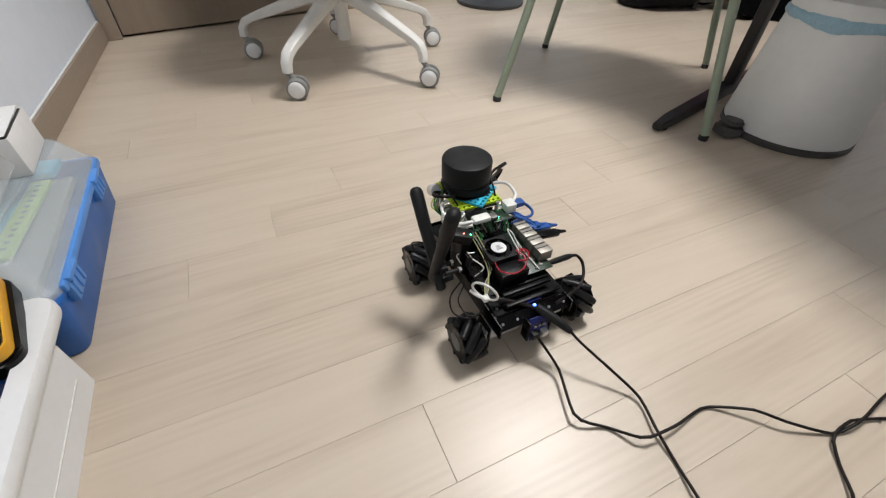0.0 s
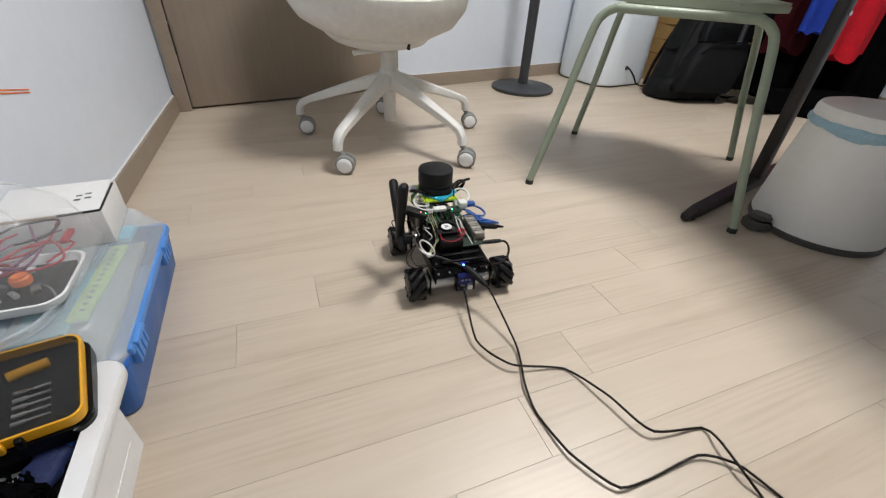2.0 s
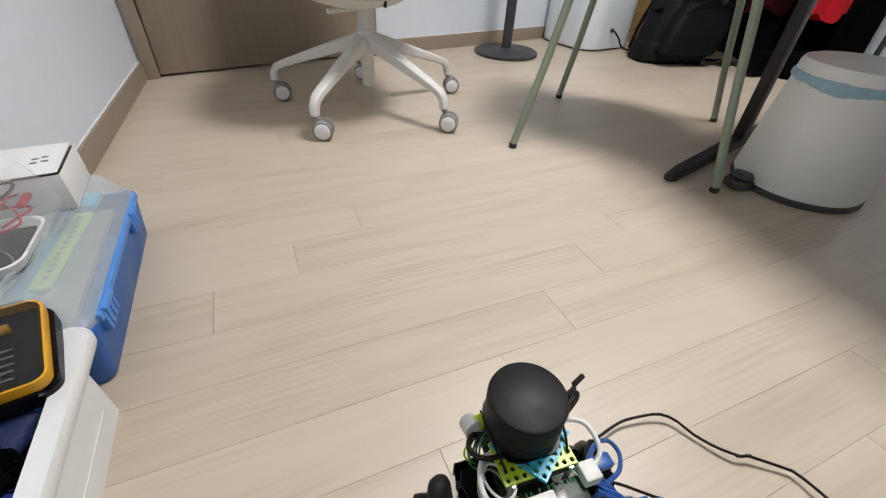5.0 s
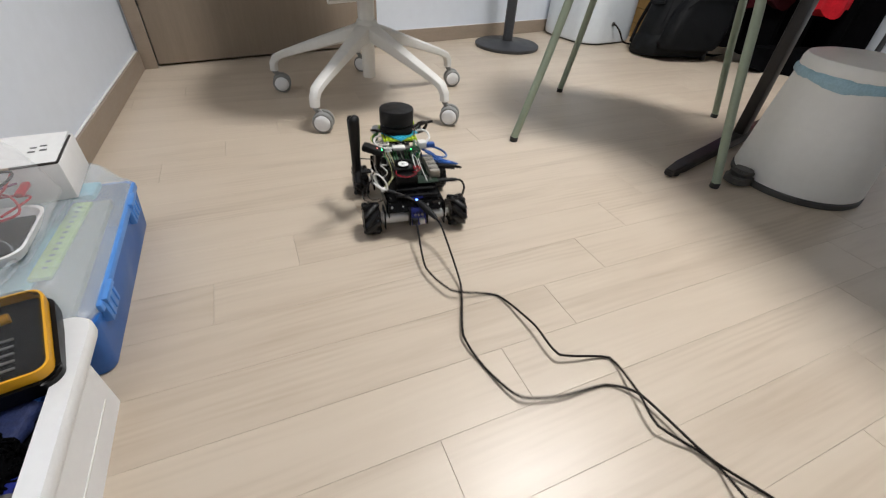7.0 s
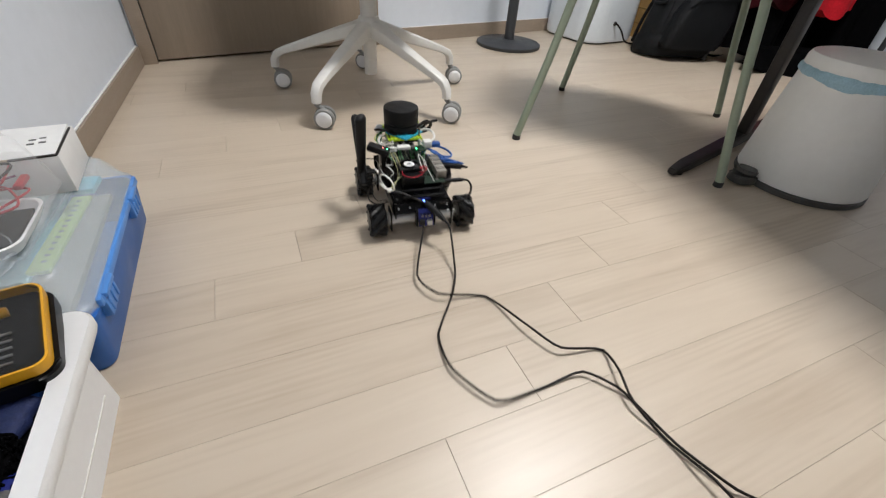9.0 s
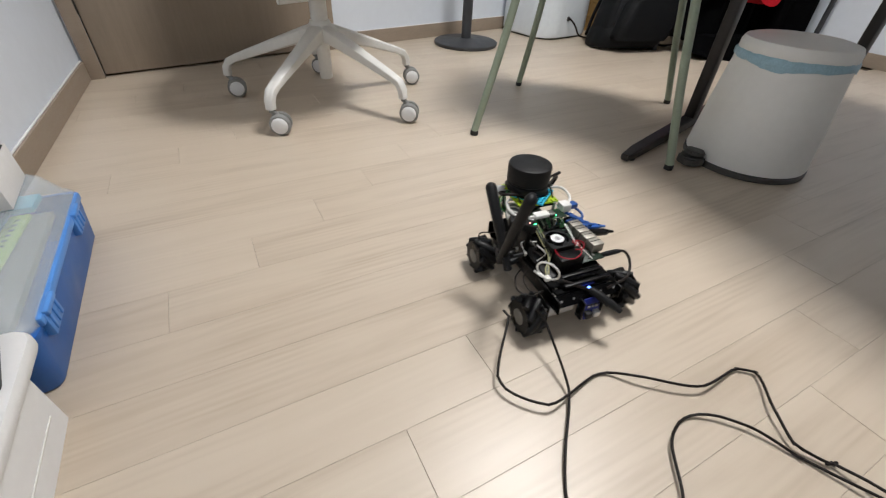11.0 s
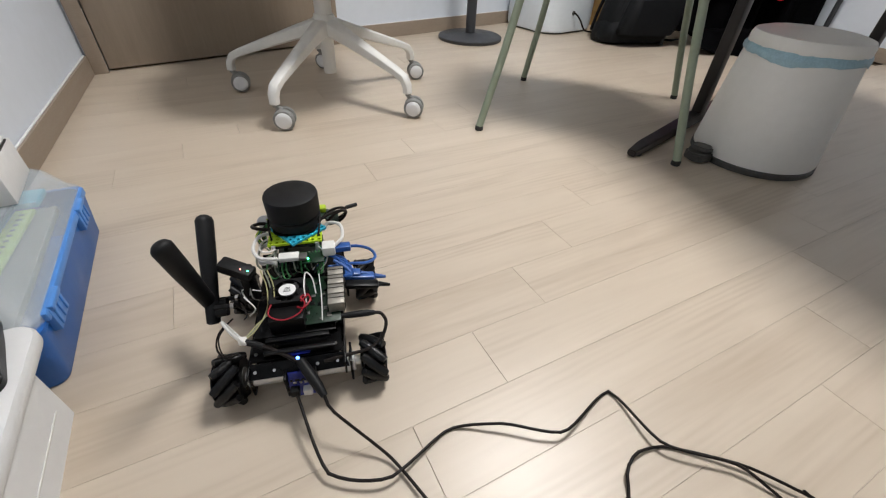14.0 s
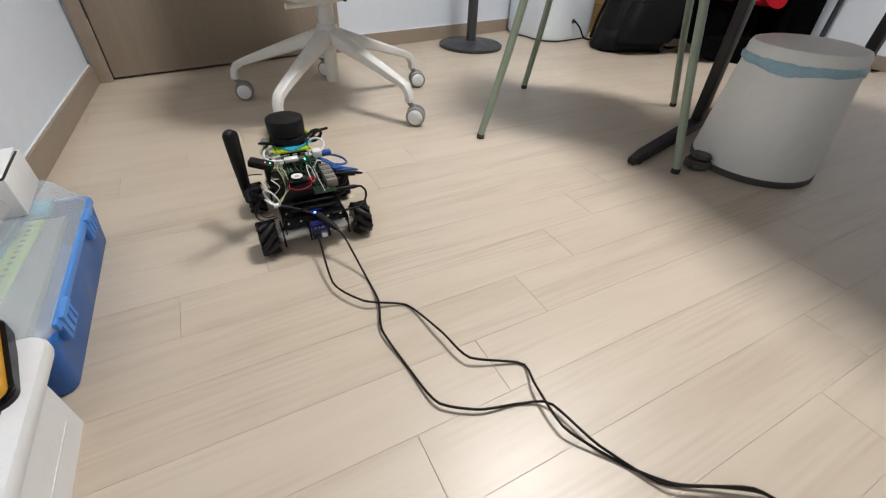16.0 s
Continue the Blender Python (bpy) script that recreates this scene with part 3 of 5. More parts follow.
def backpack(m):
    pack = thing("backpack", "black nylon backpack slumped on the floor", "backpack", m)
    rng = random.Random(9)

    def shell(w, d, prof, dy=0.0):
        rings = []
        for z, k, lean in prof:
            rings.append([(x * k + rng.uniform(-0.004, 0.004), dy + y * k + lean + rng.uniform(-0.004, 0.004), z) for x, y in rounded(w, d, min(w, d) * 0.42, 5)])
        return loft(rings)
    part("main_body", shell(0.34, 0.20, ((0, 0.90, 0), (0.03, 1.02, 0), (0.15, 1.03, 0.01), (0.3, 0.99, 0.025), (0.42, 0.86, 0.04), (0.49, 0.55, 0.05))), PACKBLACK, pack)
    part("base_panel", shell(0.352, 0.214, ((0.0, 0.92, 0), (0.02, 1.02, -0.002), (0.075, 1.02, 0.0), (0.092, 0.97, 0.003))), PACKBLACK, pack)
    part("front_pocket", shell(0.28, 0.10, ((0.035, 0.9, 0), (0.06, 1.02, 0), (0.18, 1.0, 0.005), (0.245, 0.8, 0.012)), -0.115), PACKBLACK, pack)
    part("upper_pocket", shell(0.25, 0.06, ((0.25, 0.9, 0), (0.29, 1.0, 0.006), (0.36, 0.95, 0.014), (0.41, 0.7, 0.022)), -0.088), PACKBLACK, pack)
    part("zip", tube(glide([(-0.125, -0.155, 0.20), (-0.07, -0.165, 0.245), (0.07, -0.165, 0.245), (0.125, -0.155, 0.20)], 6), 0.003, 6), STRAP, pack)
    part("zip", tube(glide([(-0.155, -0.085, 0.14), (-0.155, -0.07, 0.33), (-0.07, -0.055, 0.45), (0.07, -0.055, 0.45), (0.155, -0.07, 0.33), (0.155, -0.085, 0.14)], 6), 0.003, 6), STRAP, pack)
    part("zip_pull", box(0.006, 0.003, 0.022, (0.126, -0.158, 0.185), 0.001), STEEL, pack)
    part("carry_handle", tube(glide([(-0.04, 0.03, 0.485), (-0.03, 0.03, 0.525), (0.03, 0.03, 0.525), (0.04, 0.03, 0.485)], 6), 0.008, 8), STRAP, pack)
    for s in (-1, 1):
        part("shoulder_strap", tube(glide([(s * 0.07, 0.11, 0.45), (s * 0.10, 0.15, 0.33), (s * 0.13, 0.14, 0.16), (s * 0.15, 0.10, 0.05)], 6), 0.022, 8, flat=0.35), STRAP, pack)
        part("side_strap", tube(glide([(s * 0.172, -0.05, 0.22), (s * 0.178, 0.0, 0.215), (s * 0.172, 0.06, 0.22)], 5), 0.006, 6), STRAP, pack)
    part("loose_strap", tube(glide([(0.15, 0.02, 0.02), (0.22, -0.02, 0.008), (0.28, 0.0, 0.006), (0.34, 0.03, 0.006)], 6), 0.007, 6, flat=0.4), STRAP, pack)
    # the soft bag slumps to one side
    for piece in pack.children:
        piece.data.transform(Matrix(((1.08, 0, 0.34, 0), (0, 1.05, 0, 0), (0, 0, 1.04, 0), (0, 0, 0, 1))))


backpack(pose(1.862, 1.440, 0, -8, 1, -14))


def folds(name, label, category, mat, x0, y0, x1, y1, top, bottom, depth, waves, seed, group=""):
    """A hanging cloth: a closed, folded loop that sags unevenly at its hem."""
    rng = random.Random(seed)
    ob = thing(name, label, category, group=group)
    n, rings = 48, []
    phase = rng.uniform(0, 6)
    a, b = Vector((x0, y0, 0)), Vector((x1, y1, 0))
    along, out = (b - a), (b - a).cross(Vector((0, 0, 1))).normalized()
    for k in range(9):
        f = k / 8
        z = bottom + (top - bottom) * f
        ring = []
        for q in range(n):
            t = 2 * math.pi * q / n
            u = 0.5 + 0.5 * math.cos(t) * (1 - 0.12 * f)
            w = math.sin(t) * depth * (0.5 + 0.5 * (1 - f)) + math.sin(u * waves * 2 * math.pi + phase + f) * depth * 0.35 * (1.1 - f)
            hem = min(0.03, 0.08 * along.length) * math.sin(u * 9 + phase) * (1 - f)
            p = a + along * u + out * w
            ring.append((p.x, p.y, z + hem))
        rings.append(ring)
    part("cloth", loft(rings), mat, ob)
    return ob


folds("hanging_coat", "long black coat hanging low by the far wall", "coat", CLOTHBLACK, 2.02, 1.30, 2.48, 1.15, 1.30, 0.05, 0.085, 3, 1, "hanging clothes")
folds("hanging_coat", "black padded jacket hanging by the far wall", "coat", CLOTHBLACK, 2.42, 1.16, 2.66, 0.99, 1.30, 0.05, 0.08, 2, 5, "hanging clothes")
folds("hanging_shirt", "bright red garment hanging among black coats", "shirt", CLOTHRED, 2.19, 1.10, 2.41, 1.02, 1.15, 0.25, 0.035, 2, 2, "hanging clothes")
# shaded part of the red garment, built as a separate darker cloth
folds("hanging_shirt", "shaded part of the red garment behind a blue one", "shirt", CLOTHREDSHADE, 1.99, 1.205, 2.20, 1.135, 1.15, 0.265, 0.02, 2, 6, "hanging clothes")
folds("hanging_shirt", "blue garment hanging among black coats", "shirt", CLOTHBLUE, 2.06, 1.135, 2.15, 1.095, 1.15, 0.345, 0.03, 1, 3, "hanging clothes")
rail = thing("clothes_rail", "dark steel clothes rail", "clothes rail", pose(2.37, 1.16, 0))
part("top_bar", tube([(-0.38, 0.16, 1.32), (0.36, -0.20, 1.32)], 0.012, 10), POLEIRON, rail)
for x, y in ((-0.38, 0.16), (0.36, -0.20)):
    part("upright", tube([(x, y, 0.0), (x, y, 1.33)], 0.012, 10), POLEIRON, rail)
heap = folds("cloth_heap", "black folded cloth piled on the floor", "cloth", CLOTHBLACK, 2.02, 1.16, 2.52, 0.98, 0.10, 0.0, 0.10, 2, 8)

rng = random.Random(12)
for k in range(6):
    roll = thing("folded_blanket", "ochre folded blanket in a stack by the wall", "blanket", pose(2.33, 1.80, 0.0 + 0.075 * k, 0, 0, rng.uniform(-4, 4)), "stacked ochre blankets")
    sections = []
    for s in range(9):
        xx = -0.35 + 0.70 * s / 8
        sections.append([(xx, 0.15 * math.copysign(abs(math.cos(t)) ** 0.5, math.cos(t)), 0.0375 + 0.037 * math.copysign(abs(math.sin(t)) ** 0.6, math.sin(t)) + rng.uniform(-0.002, 0.001) * (1 if math.sin(t) > 0 else 0)) for t in [2 * math.pi * q / 20 for q in range(20)]])
    part("fabric", loft(sections), OCHRE, roll)


# ---- boxes along the side wall ----
def clip(x, y, z, lid):
    body = part("latch", box(0.010, 0.046, 0.034, (x + 0.001, y, z - 0.008), 0.002), BLUELID, lid)
    part("latch_lip", box(0.008, 0.040, 0.008, (x + 0.006, y, z + 0.008), 0.002), BLUELID, body)
    for dy in (-0.014, 0.0, 0.014):
        part("latch_rib", box(0.006, 0.005, 0.022, (x + 0.005, y + dy, z - 0.010), 0.001), BLUELID, body)


def blue_box():
    crate = thing("storage_box", "blue plastic storage box with a frosted clear clip-on lid", "storage box")
    cx, cy = -0.446, 0.424
    def ring(w, d, z, r):
        return [(x + cx, y + cy, z) for x, y in rounded(w, d, r, 6)]
    part("tub", loft([ring(0.160, 0.358, 0.0, 0.014), ring(0.166, 0.362, 0.004, 0.016), ring(0.182, 0.372, 0.080, 0.018), ring(0.186, 0.376, 0.082, 0.020), ring(0.186, 0.376, 0.088, 0.020), ring(0.172, 0.362, 0.088, 0.018), ring(0.154, 0.350, 0.006, 0.012)]), BLUEBOX, crate)
    shell = loft([ring(0.188, 0.378, 0.089, 0.038), ring(0.188, 0.378, 0.097, 0.038), ring(0.178, 0.368, 0.101, 0.04), ring(0.148, 0.340, 0.138, 0.045), ring(0.138, 0.330, 0.143, 0.045)], cap=(False, True))
    loft([ring(0.184, 0.374, 0.090, 0.036), ring(0.174, 0.364, 0.099, 0.038), ring(0.144, 0.336, 0.136, 0.043), ring(0.135, 0.327, 0.1405, 0.043)], shell, cap=(False, True))
    lid = part("lid", shell, CLEAR, crate, "frosted clear plastic lid")
    for side in (-1, 1):
        part("lid_rim", box(0.007, 0.318, 0.013, (cx + side * 0.0945, cy, 0.0922), 0.0025), BLUELID, crate, "light blue hinged lid rail")
    clip(cx + 0.093, 0.522, 0.088, lid)
    clip(cx + 0.093, 0.295, 0.088, lid)
    # what shows through the lid
    inside = thing("pencil_ruler", "lime green plastic ruler strip in the clear-lidded box", "ruler")
    slant = Matrix.Rotation(radians(-4), 4, "Z")
    part("strip", box(0.025, 0.185, 0.006, (-0.417, 0.428, 0.103), 0.001, slant), LIME, inside)
    for k in range(12):
        part("tick", box(0.006, 0.003, 0.001, (-0.4205 + 0.0009 * k, 0.355 + 0.0135 * k, 0.1064), 0, slant), INK, inside)
    cover = thing("sleeve", "clear plastic sleeve inside the clear-lidded box", "sleeve")
    part("sleeve", box(0.020, 0.20, 0.004, (-0.446, 0.47, 0.107), 0.001, slant), BAGBLUE, cover)
    patch = thing("cyan_block", "cyan plastic block inside the clear-lidded box", "block")
    part("block", box(0.030, 0.045, 0.010, (-0.412, 0.560, 0.103), 0.002, slant), CYAN, patch)
    sheet = thing("plastic_sheet", "teal plastic sheet inside the clear-lidded box", "sheet")
    part("sheet", box(0.06, 0.27, 0.005, (-0.462, 0.43, 0.098), 0.001), TEAL, sheet)
    grey = thing("parts_tray", "grey parts tray inside the clear-lidded box", "tray")
    part("tray", box(0.13, 0.29, 0.012, (cx, 0.40, 0.086), 0.002), GREYRUB, grey)


blue_box()


def carton():
    m = pose(-0.460, 0.515, 0.1435, 0, 0, 3)
    card = thing("carton", "small white card carton with a torn flap", "carton", m)
    part("body", box(0.135, 0.108, 0.055, (0, 0, 0.0275), 0.001), CARDWHITE, card)
    part("flap", box(0.131, 0.102, 0.0012, (-0.002, 0.002, 0.0572), 0.0004, Matrix.Rotation(radians(1.6), 4, "X")), CARDWHITE, card)
    # dark strips on the card paint in the shade inside the torn flap
    part("tear_shade", box(0.052, 0.004, 0.003, (0.040, -0.0530, 0.0560), 0.001, Matrix.Rotation(radians(3), 4, "Z")), DARKGAP, card, "dark strip for the shade in the torn gap")
    part("tear_shade", box(0.003, 0.096, 0.002, (0.0655, -0.004, 0.0562), 0.0006), DARKGAP, card)
    part("torn_edge", box(0.070, 0.003, 0.004, (-0.02, -0.0535, 0.0555), 0.001), CARDRAW, card, "torn brown card edge")
    for x, y in ((0.030, 0.004), (0.041, 0.008), (0.030, -0.010), (0.043, -0.007)):
        part("print_mark", box(0.008, 0.004, 0.0006, (x, y, 0.0581), 0, Matrix.Rotation(radians(1.6), 4, "X")), INK, card)


carton()


def film_bag():
    bag = thing("parts_bag", "clear film bag of red jumper wires on the box lid", "bag")
    rng = random.Random(21)
    c = Vector((-0.470, 0.400, 0.145))
    rings = []
    for z, w, d in ((0.0, 0.120, 0.170), (0.015, 0.140, 0.190), (0.050, 0.134, 0.180), (0.088, 0.10, 0.15), (0.112, 0.05, 0.10), (0.122, 0.02, 0.06)):
        rings.append([(c.x + x + rng.uniform(-0.005, 0.005), c.y + y + rng.uniform(-0.005, 0.005), c.z + z + rng.uniform(0, 0.004)) for x, y in rounded(w, d, min(w, d) * 0.4, 6)])
    part("film", loft(rings), FILMBAG, bag, "crinkled clear film")
    def dish(w, d, z):
        return [(c.x + 0.010 + x, c.y - 0.040 + y, c.z + z) for x, y in rounded(w, d, 0.024, 6)]
    part("parts_dish", loft([dish(0.090, 0.105, 0.003), dish(0.106, 0.120, 0.017), dish(0.108, 0.122, 0.020), dish(0.101, 0.115, 0.020), dish(0.086, 0.100, 0.006)]), WHITEPL, bag, "shallow white parts dish")
    part("dish_foam", box(0.082, 0.094, 0.006, c + Vector((0.010, -0.040, 0.0095)), 0.002), CASEBLACK, bag)
    part("clear_cup", lathe([(0.052, -0.001), (0.058, 0.0), (0.060, 0.012), (0.056, 0.013), (0.053, 0.002)], 36, c + Vector((-0.006, -0.092, 0.0))), CLEAR, bag, "clear round cup")
    for k in range(10):
        part("black_part", box(rng.uniform(0.008, 0.018), rng.uniform(0.006, 0.014), 0.006, c + Vector((rng.uniform(-0.025, 0.035), rng.uniform(-0.075, -0.005), 0.0145 + 0.001 * k)), 0.001, Matrix.Rotation(rng.uniform(0, 3), 4, "Z")), (CASEBLACK, GREYRUB, WHITEPL, ZINC)[k % 4], bag)
    for k, mat in enumerate((WIRERED, WIRERED, WIREPURPLE, WIREPURPLE, WIRERED, WIREBLACK)):
        pts = []
        a = rng.uniform(0, 6)
        for q in range(7):
            r = 0.034 + 0.018 * math.sin(q * 1.7 + k)
            pts.append(c + Vector((r * math.cos(a + q * 0.9), 1.25 * r * math.sin(a + q * 0.9), 0.022 + 0.007 * k + rng.uniform(0, 0.010))))
        part("jumper_wire", tube(glide(pts, 5), 0.0016, 6), mat, bag)
    part("orange_part", cyl(0.011, 0.012, c + Vector((0.012, -0.050, 0.022)), None, 12, 0.002), ORANGE, bag)
    part("red_clip", box(0.009, 0.034, 0.007, c + Vector((0.040, 0.035, 0.036)), 0.002), WIRERED, bag)


film_bag()


def white_tub():
    tub = thing("storage_bin", "open white plastic storage bin with a thick rounded rim", "storage bin")
    x1, y1, w, l = -0.354, 0.197, 0.180, 0.52
    cx, cy = x1 - w / 2, y1 - l / 2
    def ring(ww, ll, z, r):
        return [(x + cx, y + cy, z) for x, y in rounded(ww, ll, r, 6)]
    part("wall", loft([ring(w, l, 0.0, 0.006), ring(w, l, 0.095, 0.010), ring(w - 0.006, l - 0.006, 0.095, 0.008), ring(w - 0.006, l - 0.006, 0.004, 0.005)]), WHITEPL, tub)
    part("rim", loft([ring(w + 0.003, l + 0.004, 0.088, 0.012), ring(w + 0.012, l + 0.092, 0.089, 0.022), ring(w + 0.015, l + 0.098, 0.093, 0.024), ring(w + 0.015, l + 0.098, 0.103, 0.024), ring(w + 0.011, l + 0.092, 0.108, 0.023), ring(w - 0.028, l + 0.030, 0.109, 0.016), ring(w - 0.032, l + 0.026, 0.105, 0.014), ring(w - 0.032, l + 0.026, 0.091, 0.012)], ring=True), WHITEPL, tub, "thick rounded white rim")
    part("side_groove", box(0.0015, l - 0.05, 0.002, (x1 + 0.0004, cy, 0.034)), WARMWHITE, tub)


white_tub()


def tool_case():
    m = pose(-0.445, 0.186, 0.131, 8, 3, 13)
    case = thing("screwdriver_case", "black and yellow screwdriver bit case leaning in the white bin", "tool case", m)
    part("base_shell", plate(rounded(0.162, 0.122, 0.018, 6), -0.020, 0.0, 0.004), CASEBLACK, case)
    part("yellow_frame", loft([[(x, y, 0.0005) for x, y in rounded(0.153, 0.115, 0.014, 6)], [(x, y, 0.012) for x, y in rounded(0.154, 0.116, 0.014, 6)], [(x, y, 0.0145) for x, y in rounded(0.153, 0.115, 0.014, 6)], [(x, y, 0.0145) for x, y in rounded(0.1485, 0.1105, 0.012, 6)], [(x, y, 0.0005) for x, y in rounded(0.1485, 0.1105, 0.012, 6)]], ring=True), YELLOW, case, "bright yellow edge frame")
    part("insert", plate(rounded(0.1482, 0.1102, 0.012, 6), 0.0005, 0.003), SMOOTHBLACK, case)
    for k in range(5):
        for q in range(2):
            part("driver_bit", tube([(-0.022 + 0.040 * q, -0.036 + 0.0095 * k, 0.0055), (-0.012 + 0.040 * q, -0.036 + 0.0095 * k, 0.0055), (-0.010 + 0.040 * q, -0.036 + 0.0095 * k, 0.0055), (0.008 + 0.040 * q, -0.036 + 0.0095 * k, 0.0055)], 0.0017, 8, taper=[1.2, 1.2, 0.8, 0.7]), STEEL, case, "steel driver bit")
    part("driver_handle", tube([(0.012, 0.026, 0.006), (0.026, 0.029, 0.006), (0.046, 0.032, 0.006)], 0.0055, 10), YELLOW, case, "yellow driver handle")
    part("clear_lid", plate(rounded(0.1482, 0.1102, 0.012, 6), 0.0120, 0.0200, 0.004), SMOKE, case, "smoked clear lid")
    part("label_border", loft([[(x, y, 0.0203) for x, y in rounded(0.052, 0.040, 0.006, 3, -0.022, 0.024)], [(x, y, 0.0207) for x, y in rounded(0.052, 0.040, 0.006, 3, -0.022, 0.024)], [(x, y, 0.0207) for x, y in rounded(0.048, 0.036, 0.005, 3, -0.022, 0.024)], [(x, y, 0.0203) for x, y in rounded(0.048, 0.036, 0.005, 3, -0.022, 0.024)]], ring=True), STICKER, case, "thin pale label outline")
    for k in range(4):
        part("label_bar", box(0.032 - 0.004 * k, 0.003, 0.0006, (-0.022, 0.034 - 0.006 * k, 0.0205)), STICKER, case)
    part("latch", box(0.03, 0.007, 0.012, (0.0, -0.0600, 0.006), 0.002), YELLOW, case)
    part("latch", box(0.006, 0.008, 0.013, (0.026, -0.0595, 0.006), 0.001), CASEBLACK, case)


tool_case()
driver = thing("screwdriver", "blue handled screwdriver lying in the white bin", "screwdriver", pose(-0.384, 0.070, 0.090, 78, 4, 10))
part("handle", lathe([(0, 0), (0.009, 0.002), (0.011, 0.02), (0.009, 0.04), (0.011, 0.06), (0.008, 0.075), (0, 0.078)], 16), PCBBLUE, driver)
part("collar", lathe([(0.009, 0.03), (0.0115, 0.032), (0.0115, 0.036), (0.009, 0.038)], 16), ZINC, driver)
part("shaft", cyl(0.003, 0.06, (0, 0, 0.076)), STEEL, driver)
brush = thing("fleece_pad", "black fluffy pad lying in the white bin", "pad", pose(-0.426, 0.062, 0.0785))
rng = random.Random(3)
bm = lathe([(0, 0), (0.045, 0.0), (0.055, 0.015), (0.045, 0.032), (0, 0.036)], 24)
part("core", bm, CLOTHBLACK, brush)
bm = bmesh.new()
for k in range(420):
    a, r = rng.uniform(0, 6.283), 0.055 * math.sqrt(rng.random())
    p = Vector((r * math.cos(a), r * math.sin(a), 0.036 - 0.3 * r))
    q = p + Vector((rng.uniform(-0.008, 0.008), rng.uniform(-0.008, 0.008), rng.uniform(0.006, 0.014)))
    tube([p, (p + q) / 2 + Vector((rng.uniform(-0.003, 0.003), rng.uniform(-0.003, 0.003), 0)), q], 0.0013, 4, bm)
part("fleece", bm, CLOTHBLACK, brush)
pouch = thing("tool_pouch", "navy ribbed fabric tool pouch lying in the white bin", "pouch", pose(-0.399, 0.138, 0.0788, 0, 6, -12))
rings = []
for k in range(13):
    f = k / 12
    swell = 1 + 0.10 * math.sin(k * 2.1)
    rings.append([(x * swell, -0.046 + 0.092 * f, 0.010 + z * swell * (0.5 if k in (0, 12) else 1)) for x, z in rounded(0.032, 0.018, 0.008, 4)])
part("fabric", loft(rings), NAVY, pouch)
part("band", box(0.034, 0.010, 0.021, (0, 0.012, 0.010), 0.003), USBBLUE, pouch, "lighter blue band")
card = thing("paper_slip", "white paper slip in the white bin", "paper", pose(-0.438, 0.128, 0.0800, 4, 0, 8))
part("sheet", box(0.060, 0.014, 0.0008, (0, 0, 0.0006)), STICKER, card)
slab = thing("foam_block", "dark foam block in the bottom of the white bin", "block", pose(-0.444, -0.05, 0.0045))
part("block", box(0.155, 0.48, 0.074, (0, 0, 0.037), 0.006), CASEBLACK, slab)


# two thin orange lines, set just proud of the wall
tape = thing("orange_lines", "two thin orange lines on the white wall", "tape", left)
for z in (0.3185, 0.3135):
    part("strip", box(0.0008, 0.105, 0.0022, (0.0005, -0.965, z), 0.0002, Matrix.Rotation(radians(-13), 4, "X")), ORANGE, tape)
bar = thing("parts_clip", "steel clip lying on dark foam in the white bin", "clip", pose(-0.46, 0.07, 0.083, 0, 0, 30))
part("jaw", tube(glide([(-0.03, 0, 0.002), (0, 0.012, 0.004), (0.03, 0, 0.002), (0.034, -0.012, 0.002)], 5), 0.002, 8), STEEL, bar)


# ---- robot car: x to its right, y ahead, origin on the floor under its middle ----
WHEELS = {"rl": (-0.084, -0.071), "rr": (0.087, -0.071), "fl": (-0.087, 0.080), "fr": (0.087, 0.080)}
WR = 0.031
robot = thing("robot_car", "black robot car on roller wheels with lidar and two antennas", "robot car", pose(0.1644, 0.1164, 0, 0, 0, 0.7))


def roller_wheel(x, y, hand):
    wheel = new("wheel")
    wheel.parent = robot
    wheel.matrix_basis = pose(x, y, WR)
    turn = Matrix.Rotation(radians(90), 4, "Y")
    part("hub", lathe([(0, -0.011), (0.014, -0.011), (0.020, -0.008), (0.020, 0.008), (0.014, 0.011), (0, 0.011)], 24, turn=turn), BLACKPL, wheel)
    for s in (-1, 1):
        ring = lathe([(0.010, 0.0132), (0.0255, 0.0132), (0.0262, 0.0142), (0.0255, 0.0152), (0.010, 0.0152)], 28, turn=turn if s > 0 else turn @ Matrix.Rotation(math.pi, 4, "X"))
        part("side_plate", ring, ANODISED, wheel)
        part("hub_cap", lathe([(0, 0.0125), (0.0125, 0.0125), (0.0125, 0.0158), (0.010, 0.0168), (0, 0.0168)], 20, turn=turn if s > 0 else turn @ Matrix.Rotation(math.pi, 4, "X")), ZINC, wheel, "pale metal hub cap")
    for k in range(9):
        a = 2 * math.pi * k / 9
        m = Matrix.Rotation(a, 4, "X") @ Matrix.Translation((0, 0, 0.0242)) @ Matrix.Rotation(radians(45 * hand), 4, "Z") @ Matrix.Rotation(radians(90), 4, "Y")
        part("roller", lathe([(0, -0.0195), (0.0045, -0.0195), (0.0058, -0.013), (0.0067, 0), (0.0058, 0.013), (0.0045, 0.0195), (0, 0.0195)], 12, turn=m), RUBBER, wheel, "barrel-shaped rubber roller")
    return wheel


wheels = {k: roller_wheel(x, y, 1 if k in ("rl", "fr") else -1) for k, (x, y) in WHEELS.items()}

